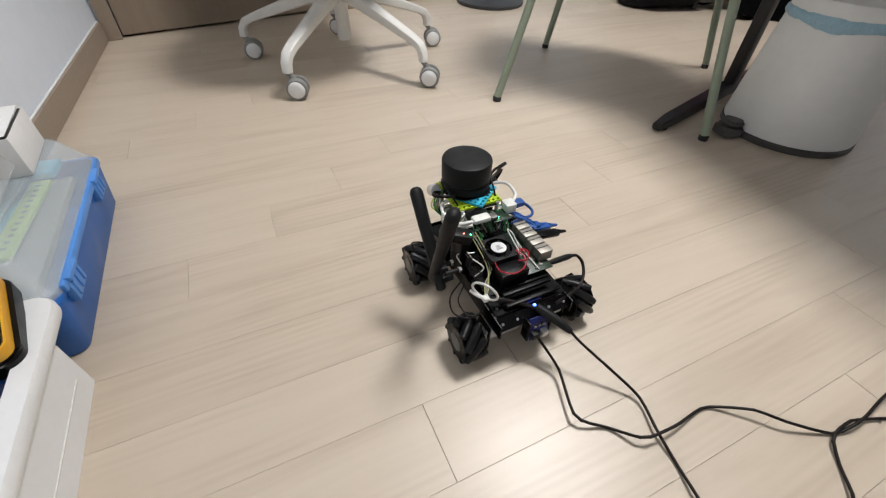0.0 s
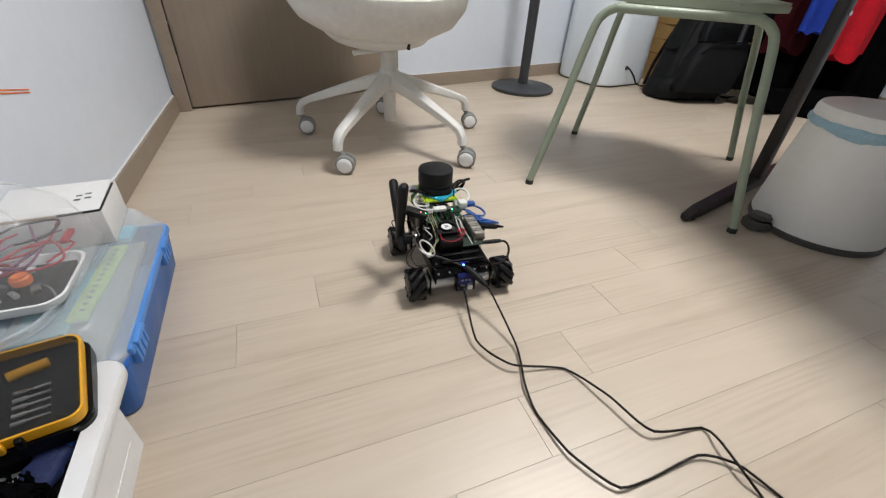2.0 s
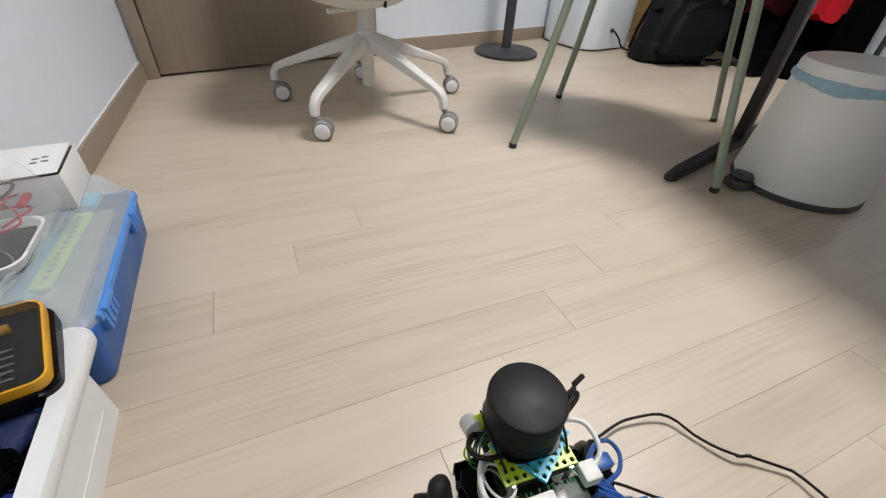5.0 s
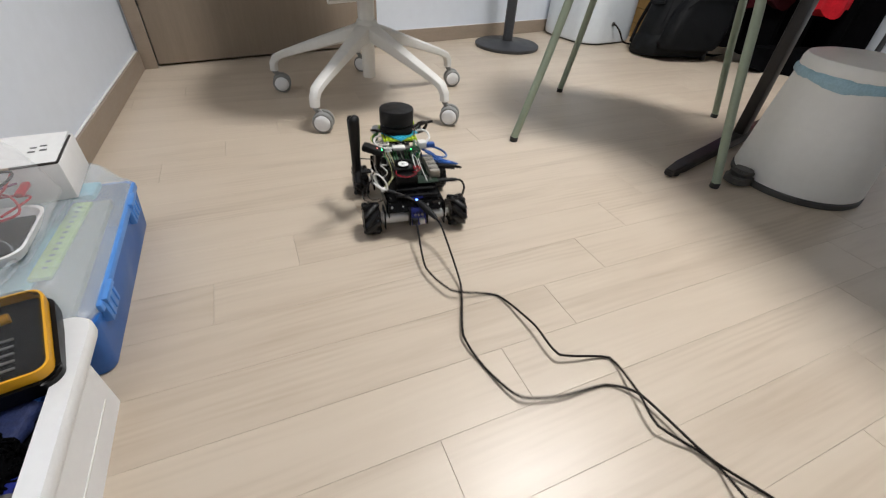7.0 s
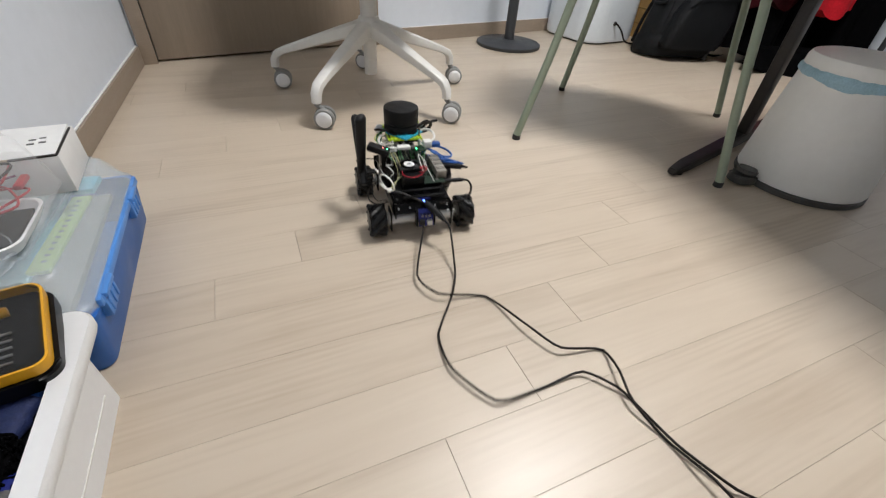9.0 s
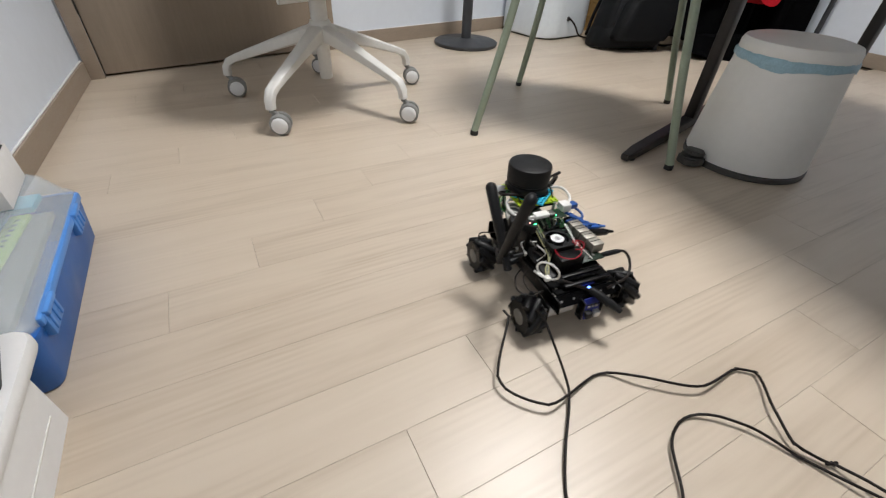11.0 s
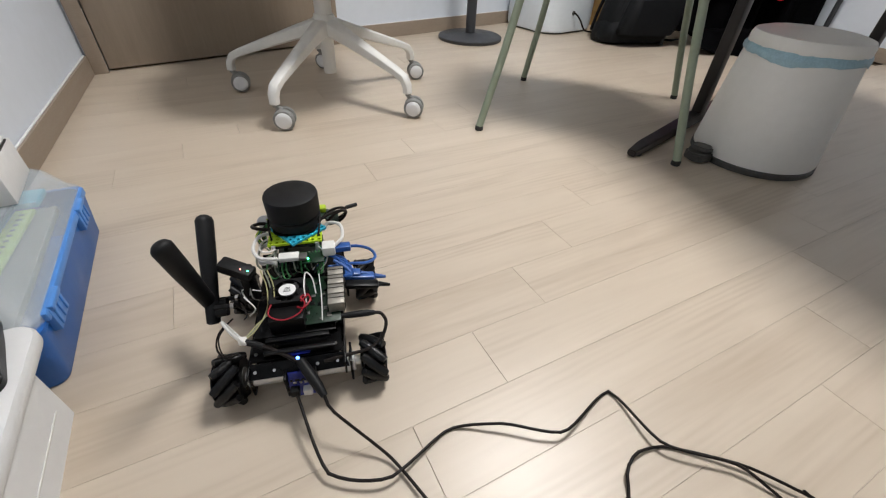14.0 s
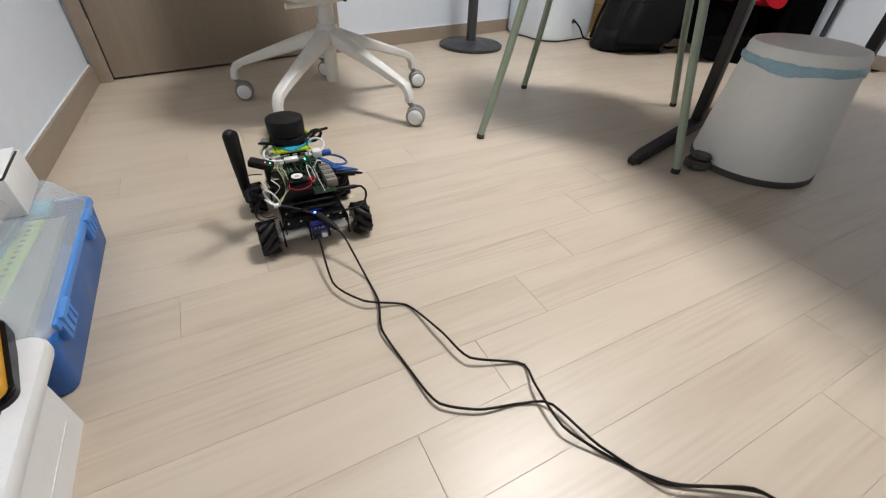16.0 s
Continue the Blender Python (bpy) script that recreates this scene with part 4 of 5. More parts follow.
# chassis
outline = [(-0.052, -0.084), (0.052, -0.084), (0.054, -0.080), (0.052, -0.066), (0.052, 0.066), (0.060, 0.100), (0.056, 0.116), (-0.056, 0.116), (-0.060, 0.100), (-0.052, 0.066), (-0.052, -0.066), (-0.054, -0.080)]
part("lower_plate", plate(outline, 0.046, 0.0485, 0.0006), ANODISED, robot)
part("upper_plate", plate([(x * 0.98, y * (0.92 if y > 0 else 1.0)) for x, y in outline], 0.070, 0.0725, 0.0006), ANODISED, robot)
bm = plate([(-0.058, 0), (0.058, 0), (0.053, 0.018), (-0.053, 0.018)], 0, 0.0022, 0.0005, Matrix.Translation((0, -0.096, 0.0555)) @ Matrix.Rotation(radians(50), 4, "X"))
part("rear_panel", bm, ANODISED, robot)
part("front_panel", box(0.118, 0.0022, 0.024, (0, 0.114, 0.059), 0.0006), ANODISED, robot)
for s in (-1, 1):
    part("side_rail", box(0.0022, 0.20, 0.022, (s * 0.0535, 0, 0.058), 0.0006), ANODISED, robot)
    for y in (-0.071, 0.080):
        motor = part("motor", cyl(0.0125, 0.054, (s * 0.064, y, WR), Matrix.Rotation(radians(-90 * s), 4, "Y"), 24), SILVER, robot, "brushed metal gear motor")
        part("motor_shaft", cyl(0.0058, 0.012, (s * 0.063, y, WR), Matrix.Rotation(radians(90 * s), 4, "Y"), 12), STEEL, motor)
        part("motor_bracket", box(0.003, 0.030, 0.040, (s * 0.059, y, 0.031), 0.001), ANODISED, robot)
        part("bracket_screw", cyl(0.003, 0.002, (s * 0.0606, y - 0.010, 0.042), Matrix.Rotation(radians(90 * s), 4, "Y"), 10), STEEL, robot)
for x in (-0.047, -0.026, 0.022, 0.045):
    part("screw", cyl(0.0019, 0.0016, (x, -0.0919, 0.0638), Matrix.Rotation(radians(50), 4, "X"), 12), STEEL, robot, "bright steel screw")
for x, y in ((-0.046, -0.074), (0.044, -0.074), (-0.046, -0.040), (0.046, -0.040), (-0.046, 0.060), (0.046, 0.060), (0.0, -0.076)):
    part("screw", cyl(0.0019, 0.0018, (x, y, 0.0726), None, 12), ZINC, robot, "dull steel screw")
for x in (-0.05, 0.05):
    for y in (-0.078, 0.09):
        part("standoff", cyl(0.003, 0.022, (x, y, 0.048), None, 8), STEEL, robot)

# rear socket board and its plugs
rear = part("power_board", box(0.028, 0.034, 0.002, (0.002, -0.1035, 0.047), 0.0004, Matrix.Rotation(radians(74), 4, "X")), PCBBLUE, robot, "blue power socket board")
for s in (-1, 1):
    part("board_arm", box(0.003, 0.014, 0.034, (0.002 + s * 0.0165, -0.100, 0.046), 0.0008), ANODISED, rear)
for k in range(7):
    part("board_chip", box(0.003 + 0.001 * (k % 3), 0.0012, 0.003, (-0.008 + 0.0032 * k, -0.1052 - 0.0006 * k / 7, 0.056 - 0.0045 * (k % 2)), 0.0003), NICKEL if k % 2 else CASEBLACK, rear)
part("socket", box(0.010, 0.014, 0.011, (-0.006, -0.106, 0.040), 0.001), BLACKPL, rear)
part("socket", box(0.010, 0.014, 0.010, (0.008, -0.106, 0.039), 0.001), SILVER, rear, "bright metal socket")
part("status_led", box(0.004, 0.003, 0.003, (0.001, -0.088, 0.074), 0.0008), LEDBLUE, robot, "glowing blue led")
part("blue_chip_board", box(0.030, 0.010, 0.002, (0.0, -0.078, 0.0745), 0.0004), PCBBLUE, robot, "blue control board")
plug = part("barrel_plug", tube([(0.004, -0.090, 0.070), (0.012, -0.104, 0.067), (0.022, -0.120, 0.0615), (0.029, -0.132, 0.0565)], 0.0062, 12, taper=[0.9, 1.05, 0.95, 0.6]), BLACKPL, robot, "black barrel plug with strain relief")

# computer board, cooler and ports
part("base_board", box(0.094, 0.072, 0.002, (-0.002, -0.020, 0.0785), 0.0005), CASEBLACK, robot)
pi = part("computer_board", box(0.046, 0.084, 0.0016, (0.030, -0.010, 0.0880), 0.0004), PCBGREEN, robot, "green computer circuit board")
rng = random.Random(7)
for k in range(26):
    part("chip", box(rng.uniform(0.002, 0.007), rng.uniform(0.002, 0.006), 0.0016, (0.022 + rng.uniform(-0.012, 0.018), -0.012 + rng.uniform(-0.04, 0.04), 0.0893), 0.0002), CASEBLACK if k % 3 else ZINC, pi)
part("pin_header", box(0.005, 0.050, 0.008, (-0.004, -0.012, 0.0925), 0.0004), CASEBLACK, pi)
for k, (y, l) in enumerate(((0.023, 0.0155), (0.0055, 0.0155), (-0.012, 0.0155), (-0.030, 0.0165))):
    port = part("usb_port" if k < 3 else "network_port", box(0.020, l, 0.0155, (0.049, y, 0.0970), 0.0008), NICKEL, pi, "pale metal port shell")
    part("port_seam", box(0.0196, 0.0007, 0.0006, (0.049, y + l * 0.1, 0.1050)), CASEBLACK, port)
    part("port_slot", box(0.0012, l * 0.72, 0.010, (0.0592, y, 0.0970)), CASEBLACK, port)
sink = part("heat_sink", box(0.042, 0.044, 0.004, (-0.009, -0.009, 0.0915), 0.0006), CASEBLACK, robot)
for k in range(9):
    part("fin", box(0.0016, 0.042, 0.010, (-0.0275 + 0.0046 * k, -0.009, 0.0980), 0.0002), CASEBLACK, sink)
fan = part("fan", loft([[(x, y, z) for x, y in rounded(0.042, 0.042, 0.004, 4, -0.009, -0.009)] for z in (0.1000, 0.1085)] + [[(-0.009 + 0.0185 * math.cos(a), -0.009 + 0.0185 * math.sin(a), z) for a in [2 * math.pi * (k + 3) / 20 - math.pi / 4 + 0.15 - 2 * math.pi * 2 / 20 for k in range(20)]] for z in (0.1085, 0.1005)], cap=(False, False)), BLACKPL, robot, "black square cooling fan")
part("fan_hub", cyl(0.0115, 0.0085, (-0.009, -0.009, 0.1005), None, 24), BLACKPL, fan)
part("fan_sticker", cyl(0.0104, 0.0006, (-0.009, -0.009, 0.1091), None, 24, 0.0001), STICKER, fan, "round white printed sticker")
for k in range(4):
    part("sticker_bar", box(0.009 - 0.001 * k, 0.0009, 0.0002, (-0.009, -0.0125 + 0.0022 * k, 0.1099)), INK, fan)
for k in range(7):
    a = 2 * math.pi * k / 7
    part("blade", box(0.0085, 0.0075, 0.001, (-0.009 + 0.0142 * math.cos(a), -0.009 + 0.0142 * math.sin(a), 0.1045), 0, Matrix.Rotation(a, 4, "Z") @ Matrix.Rotation(radians(32), 4, "X")), BLACKPL, fan)
part("cooler_lip", box(0.040, 0.022, 0.024, (-0.009, -0.043, 0.0915), 0.001), CASEBLACK, robot)
part("rear_rail", box(0.072, 0.006, 0.005, (0.002, -0.066, 0.0840), 0.001), CASEBLACK, robot)
part("rear_rail", box(0.080, 0.006, 0.004, (0.004, -0.079, 0.0790), 0.001), CASEBLACK, robot)

# lidar mast
part("mast_post", cyl(0.0028, 0.055, Vector((-0.028, 0.060, 0.0995)) - Vector((0, 0, 0.0275)), None, 10), SILVER, robot)
part("mast_post", cyl(0.0028, 0.055, Vector((0.028, 0.060, 0.0995)) - Vector((0, 0, 0.0275)), None, 10), SILVER, robot)
part("mast_post", cyl(0.0028, 0.055, Vector((-0.028, 0.125, 0.0995)) - Vector((0, 0, 0.0275)), None, 10), SILVER, robot)
part("mast_post", cyl(0.0028, 0.055, Vector((0.028, 0.125, 0.0995)) - Vector((0, 0, 0.0275)), None, 10), SILVER, robot)
board = part("mast_board", box(0.062, 0.076, 0.0016, (0.0, 0.088, 0.0900), 0.0004), PCBGREEN, robot, "green circuit board under the lidar")
for k in range(18):
    part("chip", box(rng.uniform(0.003, 0.010), rng.uniform(0.003, 0.009), 0.004, (rng.uniform(-0.026, 0.026), 0.088 + rng.uniform(-0.034, 0.034), 0.0925), 0.0003), CASEBLACK if k % 2 else PCBGREEN, board)


def holed_plate(name, mat, x, y, z, nx, ny, pitch, label, turn=0.0):
    w, d = nx * pitch, ny * pitch
    bm = bmesh.new()
    for iy in range(ny):
        for ix in range(nx):
            cx, cy = x - w / 2 + pitch * (ix + 0.5), y - d / 2 + pitch * (iy + 0.5)
            n, h, r = 8, pitch / 2, pitch * 0.30
            sq = [(h, 0), (h, h), (0, h), (-h, h), (-h, 0), (-h, -h), (0, -h), (h, -h)]
            outer = [[bm.verts.new((cx + a, cy + b, zz)) for a, b in sq] for zz in (z, z + 0.0032)]
            inner = [[bm.verts.new((cx + r * math.cos(2 * math.pi * k / n), cy + r * math.sin(2 * math.pi * k / n), zz)) for k in range(n)] for zz in (z, z + 0.0032)]
            for k in range(n):
                j = (k + 1) % n
                bm.faces.new((outer[1][k], outer[1][j], inner[1][j], inner[1][k]))
                bm.faces.new((outer[0][j], outer[0][k], inner[0][k], inner[0][j]))
                bm.faces.new((inner[1][k], inner[1][j], inner[0][j], inner[0][k]))
                bm.faces.new((outer[0][k], outer[0][j], outer[1][j], outer[1][k]))
    bmesh.ops.remove_doubles(bm, verts=bm.verts[:], dist=0.0002)
    bm.transform(Matrix.Translation((x, y, 0)) @ Matrix.Rotation(radians(turn), 4, "Z") @ Matrix.Translation((-x, -y, 0)))
    return part(name, bm, mat, robot, label, False)


holed_plate("brick_plate", LIMEPLATE, 0.0, 0.0795, 0.1255, 9, 5, 0.0078, "lime green perforated toy-brick plate")
holed_plate("brick_plate", CYAN, 0.003, 0.090, 0.1292, 7, 7, 0.0078, "cyan perforated toy-brick plate", 38)
part("plate_backing", box(0.060, 0.072, 0.002, (0, 0.094, 0.1235), 0.0004), CASEBLACK, robot)
lidar = part("lidar", lathe([(0, 0.148), (0.033, 0.148), (0.0353, 0.150), (0.0358, 0.1755), (0.0348, 0.1785), (0.0326, 0.1795), (0, 0.1800)], 56, (0, 0.106, 0)), BLACKPL, robot, "matt black round lidar head")
part("lidar_neck", lathe([(0, 0.1335), (0.0335, 0.1335), (0.0352, 0.136), (0.0345, 0.1445), (0.030, 0.1485), (0, 0.1485)], 40, (0, 0.106, 0)), BLACKPL, lidar)
part("lidar_base", plate(rounded(0.060, 0.070, 0.018, 5, 0, 0.106), 0.1326, 0.1345, 0.0004), CASEBLACK, lidar)
for s in (-1, 1):
    part("rubber_band", tube(glide([(s * 0.030, 0.070, 0.129), (s * 0.033, 0.082, 0.137), (s * 0.0345, 0.10, 0.1425), (s * 0.031, 0.128, 0.133)], 5), 0.0013, 6), WIREBLACK, lidar)
usbw = part("usb_adapter", box(0.026, 0.014, 0.007, (-0.008, 0.042, 0.1200), 0.002), WIREWHITE, robot, "white plastic usb plug")
part("plug_tip", box(0.010, 0.012, 0.0045, (0.010, 0.040, 0.1200), 0.0004), ZINC, usbw)
part("bridge_board", box(0.028, 0.024, 0.0016, (0.022, 0.043, 0.1150), 0.0003), PCBGREEN, robot, "small green bridge board")
part("board_led", box(0.0026, 0.0020, 0.002, (0.016, 0.0365, 0.1186), 0.0006), LEDGREEN, robot, "glowing green led")
part("usb_adapter", box(0.017, 0.018, 0.014, (0.043, 0.052, 0.1200), 0.002), WIREWHITE, robot, "white plastic usb plug")
part("white_cable", tube(glide([(-0.022, 0.040, 0.120), (-0.044, 0.044, 0.121), (-0.054, 0.062, 0.124), (-0.048, 0.084, 0.127), (-0.030, 0.094, 0.124)], 7), 0.0024, 8), WIREWHITE, robot)
part("white_cable", tube(glide([(-0.024, 0.036, 0.117), (-0.046, 0.050, 0.112), (-0.050, 0.076, 0.110), (-0.034, 0.094, 0.112)], 7), 0.0022, 8), WIREWHITE, robot)
part("white_cable", tube(glide([(0.050, 0.054, 0.121), (0.062, 0.066, 0.127), (0.060, 0.088, 0.132), (0.044, 0.098, 0.130), (0.036, 0.092, 0.122)], 7), 0.0024, 8), WIREWHITE, robot)
part("motor_can", cyl(0.009, 0.018, (-0.044, 0.126, 0.124), Matrix.Rotation(radians(60), 4, "X"), 20), SILVER, robot, "small silver motor")
part("black_cable", tube(glide([(0.030, 0.092, 0.138), (0.046, 0.100, 0.143), (0.062, 0.110, 0.141), (0.070, 0.120, 0.132), (0.063, 0.120, 0.120), (0.050, 0.114, 0.118), (0.043, 0.106, 0.124), (0.052, 0.108, 0.136), (0.066, 0.120, 0.136), (0.072, 0.128, 0.135)], 6), 0.0022, 8), WIREBLACK, robot)
part("black_cable", tube(glide([(0.032, 0.102, 0.132), (0.050, 0.112, 0.142), (0.066, 0.122, 0.138), (0.068, 0.126, 0.126), (0.054, 0.124, 0.118), (0.040, 0.118, 0.122)], 6), 0.0020, 8), WIREBLACK, robot)
part("driver_board", box(0.030, 0.026, 0.0016, (0.044, 0.120, 0.1300), 0.0003, Matrix.Rotation(radians(20), 4, "Y")), PCBGREEN, robot, "small green driver board")
part("lime_peg", box(0.010, 0.012, 0.008, (0.037, 0.126, 0.137), 0.002), LIMEPLATE, robot)
part("lime_peg", box(0.010, 0.014, 0.007, (-0.036, 0.118, 0.133), 0.002), LIMEPLATE, robot)
part("black_cable", tube(glide([(-0.030, 0.080, 0.139), (-0.048, 0.082, 0.142), (-0.056, 0.094, 0.138), (-0.048, 0.108, 0.132), (-0.034, 0.106, 0.130)], 6), 0.0024, 8), WIREBLACK, robot)
part("cable_tip", tube([(0.071, 0.127, 0.135), (0.086, 0.134, 0.134)], 0.0030, 8), BLACKPL, robot)
for k in range(16):
    a = rng.uniform(-0.02, 0.02)
    part("ribbon_wire", tube(glide([(-0.034 + 0.0042 * k, 0.054, 0.117), (-0.038 + 0.0048 * k, 0.042 + a * 0.4, 0.107 + a * 0.2), (-0.030 + 0.0040 * k, 0.032 + a * 0.4, 0.100 + a * 0.2), (-0.022 + 0.0036 * k, 0.040, 0.093)], 5), 0.0011, 6), (WIREGREEN, WIREBLACK, WIREGREY, PCBGREEN, WIREGREEN)[k % 5], robot)

# plugs and leads on the right
for y, z, mat, l, label in ((0.022, 0.098, USBBLUE, 0.040, "blue usb plug"), (0.0055, 0.0975, CASEBLACK, 0.044, "black usb plug"), (0.0240, 0.1035, USBBLUE, 0.022, "blue usb plug")):
    p = part("usb_plug", box(l, 0.013, 0.0075, (0.060 + l / 2, y, z - 0.008), 0.0022, Matrix.Rotation(radians(9), 4, "Y")), mat, robot, label)
    part("strain_relief", tube([(0.060 + l, y, z - 0.0105), (0.066 + l, y, z - 0.0122), (0.075 + l, y, z - 0.0145)], 0.0034, 8, taper=[1.1, 0.9, 0.6]), mat, p)
part("blue_cable", tube(glide([(0.050, 0.062, 0.108), (0.076, 0.080, 0.098), (0.098, 0.084, 0.086), (0.105, 0.072, 0.080), (0.092, 0.056, 0.084), (0.066, 0.046, 0.094), (0.040, 0.034, 0.102)], 7), 0.0023, 8), USBBLUE, robot)
part("blue_cable", tube(glide([(0.048, 0.040, 0.108), (0.062, 0.030, 0.103), (0.070, 0.018, 0.098), (0.060, 0.010, 0.104)], 6), 0.0021, 8), USBBLUE, robot)
part("blue_connector", box(0.024, 0.013, 0.009, (0.060, 0.058, 0.1150), 0.002), USBBLUE, robot, "blue usb plug")
for k in range(4):
    part("blue_cable", tube(glide([(0.034 + 0.004 * k, 0.052, 0.110), (0.052 + 0.004 * k, 0.052 - 0.006 * k, 0.106 - 0.002 * k), (0.064 + 0.003 * k, 0.044 - 0.007 * k, 0.101), (0.058 + 0.003 * k, 0.026 - 0.004 * k, 0.097)], 6), 0.0016, 6), USBBLUE, robot)
part("side_socket", box(0.016, 0.014, 0.010, (0.060, 0.050, 0.0880), 0.002), BLACKPL, robot)
part("dc_plug", tube([(0.050, -0.042, 0.0850), (0.066, -0.042, 0.0845), (0.086, -0.041, 0.0830), (0.094, -0.041, 0.0825)], 0.0042, 12, taper=[0.7, 1.0, 1.0, 0.7]), BLACKPL, robot, "black power plug")
part("dc_lead", tube(glide([(0.092, -0.041, 0.0825), (0.102, -0.043, 0.081), (0.107, -0.052, 0.073), (0.100, -0.066, 0.064), (0.084, -0.078, 0.060), (0.060, -0.086, 0.064), (0.030, -0.094, 0.068)], 7), 0.0022, 8), WIREBLACK, robot)

# wires on the cooler
part("red_wire", tube(glide([(-0.026, -0.026, 0.107), (-0.028, -0.046, 0.107), (-0.012, -0.056, 0.106), (0.006, -0.050, 0.107), (0.013, -0.036, 0.109), (0.008, -0.026, 0.110), (0.016, -0.020, 0.108), (0.020, -0.030, 0.106)], 6), 0.0009, 6), WIRERED, robot)
part("red_wire", tube(glide([(0.004, -0.038, 0.106), (0.012, -0.044, 0.110), (0.020, -0.034, 0.112), (0.016, -0.024, 0.110), (0.008, -0.032, 0.109)], 6), 0.0010, 6), WIRERED, robot)
part("white_lead", tube(glide([(0.014, -0.030, 0.104), (0.012, -0.012, 0.114), (0.014, 0.008, 0.119), (0.021, 0.004, 0.112), (0.024, -0.010, 0.098)], 6), 0.0009, 6), WIREWHITE, robot)
part("white_lead", tube(glide([(0.028, 0.020, 0.104), (0.030, -0.010, 0.0935), (0.031, -0.050, 0.0905)], 6), 0.0007, 6), WIREWHITE, robot)

# antennas and their radio box
radio = part("radio_box", box(0.042, 0.019, 0.0135, (-0.064, 0.010, 0.1350), 0.003, Matrix.Rotation(radians(-24), 4, "Z") @ Matrix.Rotation(radians(13), 4, "Y")), BLACKPL, robot, "black radio box with two tiny leds")
part("led", box(0.0016, 0.0016, 0.0014, (-0.049, -0.001, 0.1392), 0.0004), LEDGREEN, radio, "tiny green led")
part("led", box(0.0016, 0.0016, 0.0014, (-0.057, 0.002, 0.1410), 0.0004), LEDRED, radio, "tiny red led")
part("radio_bracket", box(0.010, 0.030, 0.054, (-0.056, 0.014, 0.1000), 0.002), CASEBLACK, robot)
for y, z in ((-0.020, 0.104), (0.002, 0.096)):
    socket = part("antenna_socket", cyl(0.0030, 0.022, (-0.070, y, z), Matrix.Rotation(radians(-90), 4, "Y"), 12), BLACKPL, robot)
    part("socket_nut", cyl(0.0040, 0.004, (-0.070, y, z), Matrix.Rotation(radians(-90), 4, "Y"), 6), STEEL, socket, "bright metal socket nut")
for base, tip in (((-0.100, -0.004, 0.094), (-0.101, -0.050, 0.224)), ((-0.098, -0.016, 0.090), (-0.097, 0.062, 0.182))):
    a, b = Vector(base), Vector(tip)
    d = (b - a).normalized()
    pts = [a - d * 0.012, a - d * 0.010, a, a + d * 0.03, a + (b - a) * 0.6, b - d * 0.006, b - d * 0.0015, b + d * 0.001]
    rod = part("antenna", tube(pts, 0.0112, 14, flat=0.74, taper=[0.5, 0.75, 0.78, 0.84, 0.97, 1.0, 0.8, 0.4]), BLACKPL, robot, "black paddle antenna")
    part("antenna_elbow", tube([a, a + Vector((0.018, 0, 0.002))], 0.0052, 12), BLACKPL, rod)
n = Vector((0.78, 0.55, 0.30)).normalized()
v = (Vector((0, 0, 1)) - n * n.z).normalized()
w = n.cross(v)
hub = Vector((-0.058, -0.064, 0.0885)) + v * 0.019
part("white_loop", tube([hub + v * 0.0185 * math.cos(a) + w * 0.0165 * math.sin(a) for a in [2 * math.pi * k / 28 for k in range(29)]], 0.0015, 8), WIREWHITE, robot, "white cable loop")
part("white_end", tube(glide([(-0.058, -0.064, 0.089), (-0.066, -0.060, 0.092), (-0.074, -0.052, 0.098)], 5), 0.0018, 8), WIREWHITE, robot)
part("white_tie", box(0.009, 0.009, 0.007, (-0.058, -0.064, 0.0885), 0.002), WIREWHITE, robot)
part("black_lead", tube(glide([(-0.056, -0.065, 0.088), (-0.040, -0.070, 0.084), (-0.022, -0.078, 0.079), (-0.006, -0.086, 0.073), (0.004, -0.092, 0.069)], 7), 0.0027, 8), WIREBLACK, robot)
part("lead_sleeve", tube([(-0.055, -0.066, 0.088), (-0.046, -0.068, 0.0855), (-0.036, -0.072, 0.083)], 0.0038, 10), BLACKPL, robot)
part("black_lead", tube(glide([(-0.074, -0.028, 0.090), (-0.092, -0.036, 0.076), (-0.094, -0.052, 0.064), (-0.078, -0.066, 0.062), (-0.060, -0.066, 0.066)], 7), 0.0011, 6), WIREBLACK, robot)
for k in range(10):
    p = Vector((-0.052 + rng.uniform(-0.012, 0.012), -0.014 + rng.uniform(-0.02, 0.02), 0.092))
    part("thin_wire", tube(glide([p, p + Vector((rng.uniform(-0.012, 0.012), rng.uniform(-0.01, 0.01), 0.014)), p + Vector((rng.uniform(-0.02, 0.02), rng.uniform(-0.012, 0.02), rng.uniform(0.004, 0.028)))], 5), 0.0009, 6), (WIREBLACK, WIREBLACK, WIREWHITE, ZINC, WIREBLACK)[k % 5], robot)
for k, mat in enumerate((WIREYELLOW, WIREGREY, WIREYELLOW)):
    part("thin_wire", tube(glide([(-0.040 + 0.004 * k, 0.016, 0.124), (-0.034 + 0.004 * k, 0.000, 0.108), (-0.034 + 0.003 * k, -0.026, 0.096), (-0.046, -0.050 + 0.004 * k, 0.088), (-0.058, -0.064, 0.0885)], 6), 0.0008, 6), mat, robot)
part("black_lead", tube(glide([(-0.076, -0.040, 0.096), (-0.088, -0.050, 0.082), (-0.082, -0.068, 0.072), (-0.064, -0.070, 0.072)], 7), 0.0009, 6), WIREBLACK, robot)
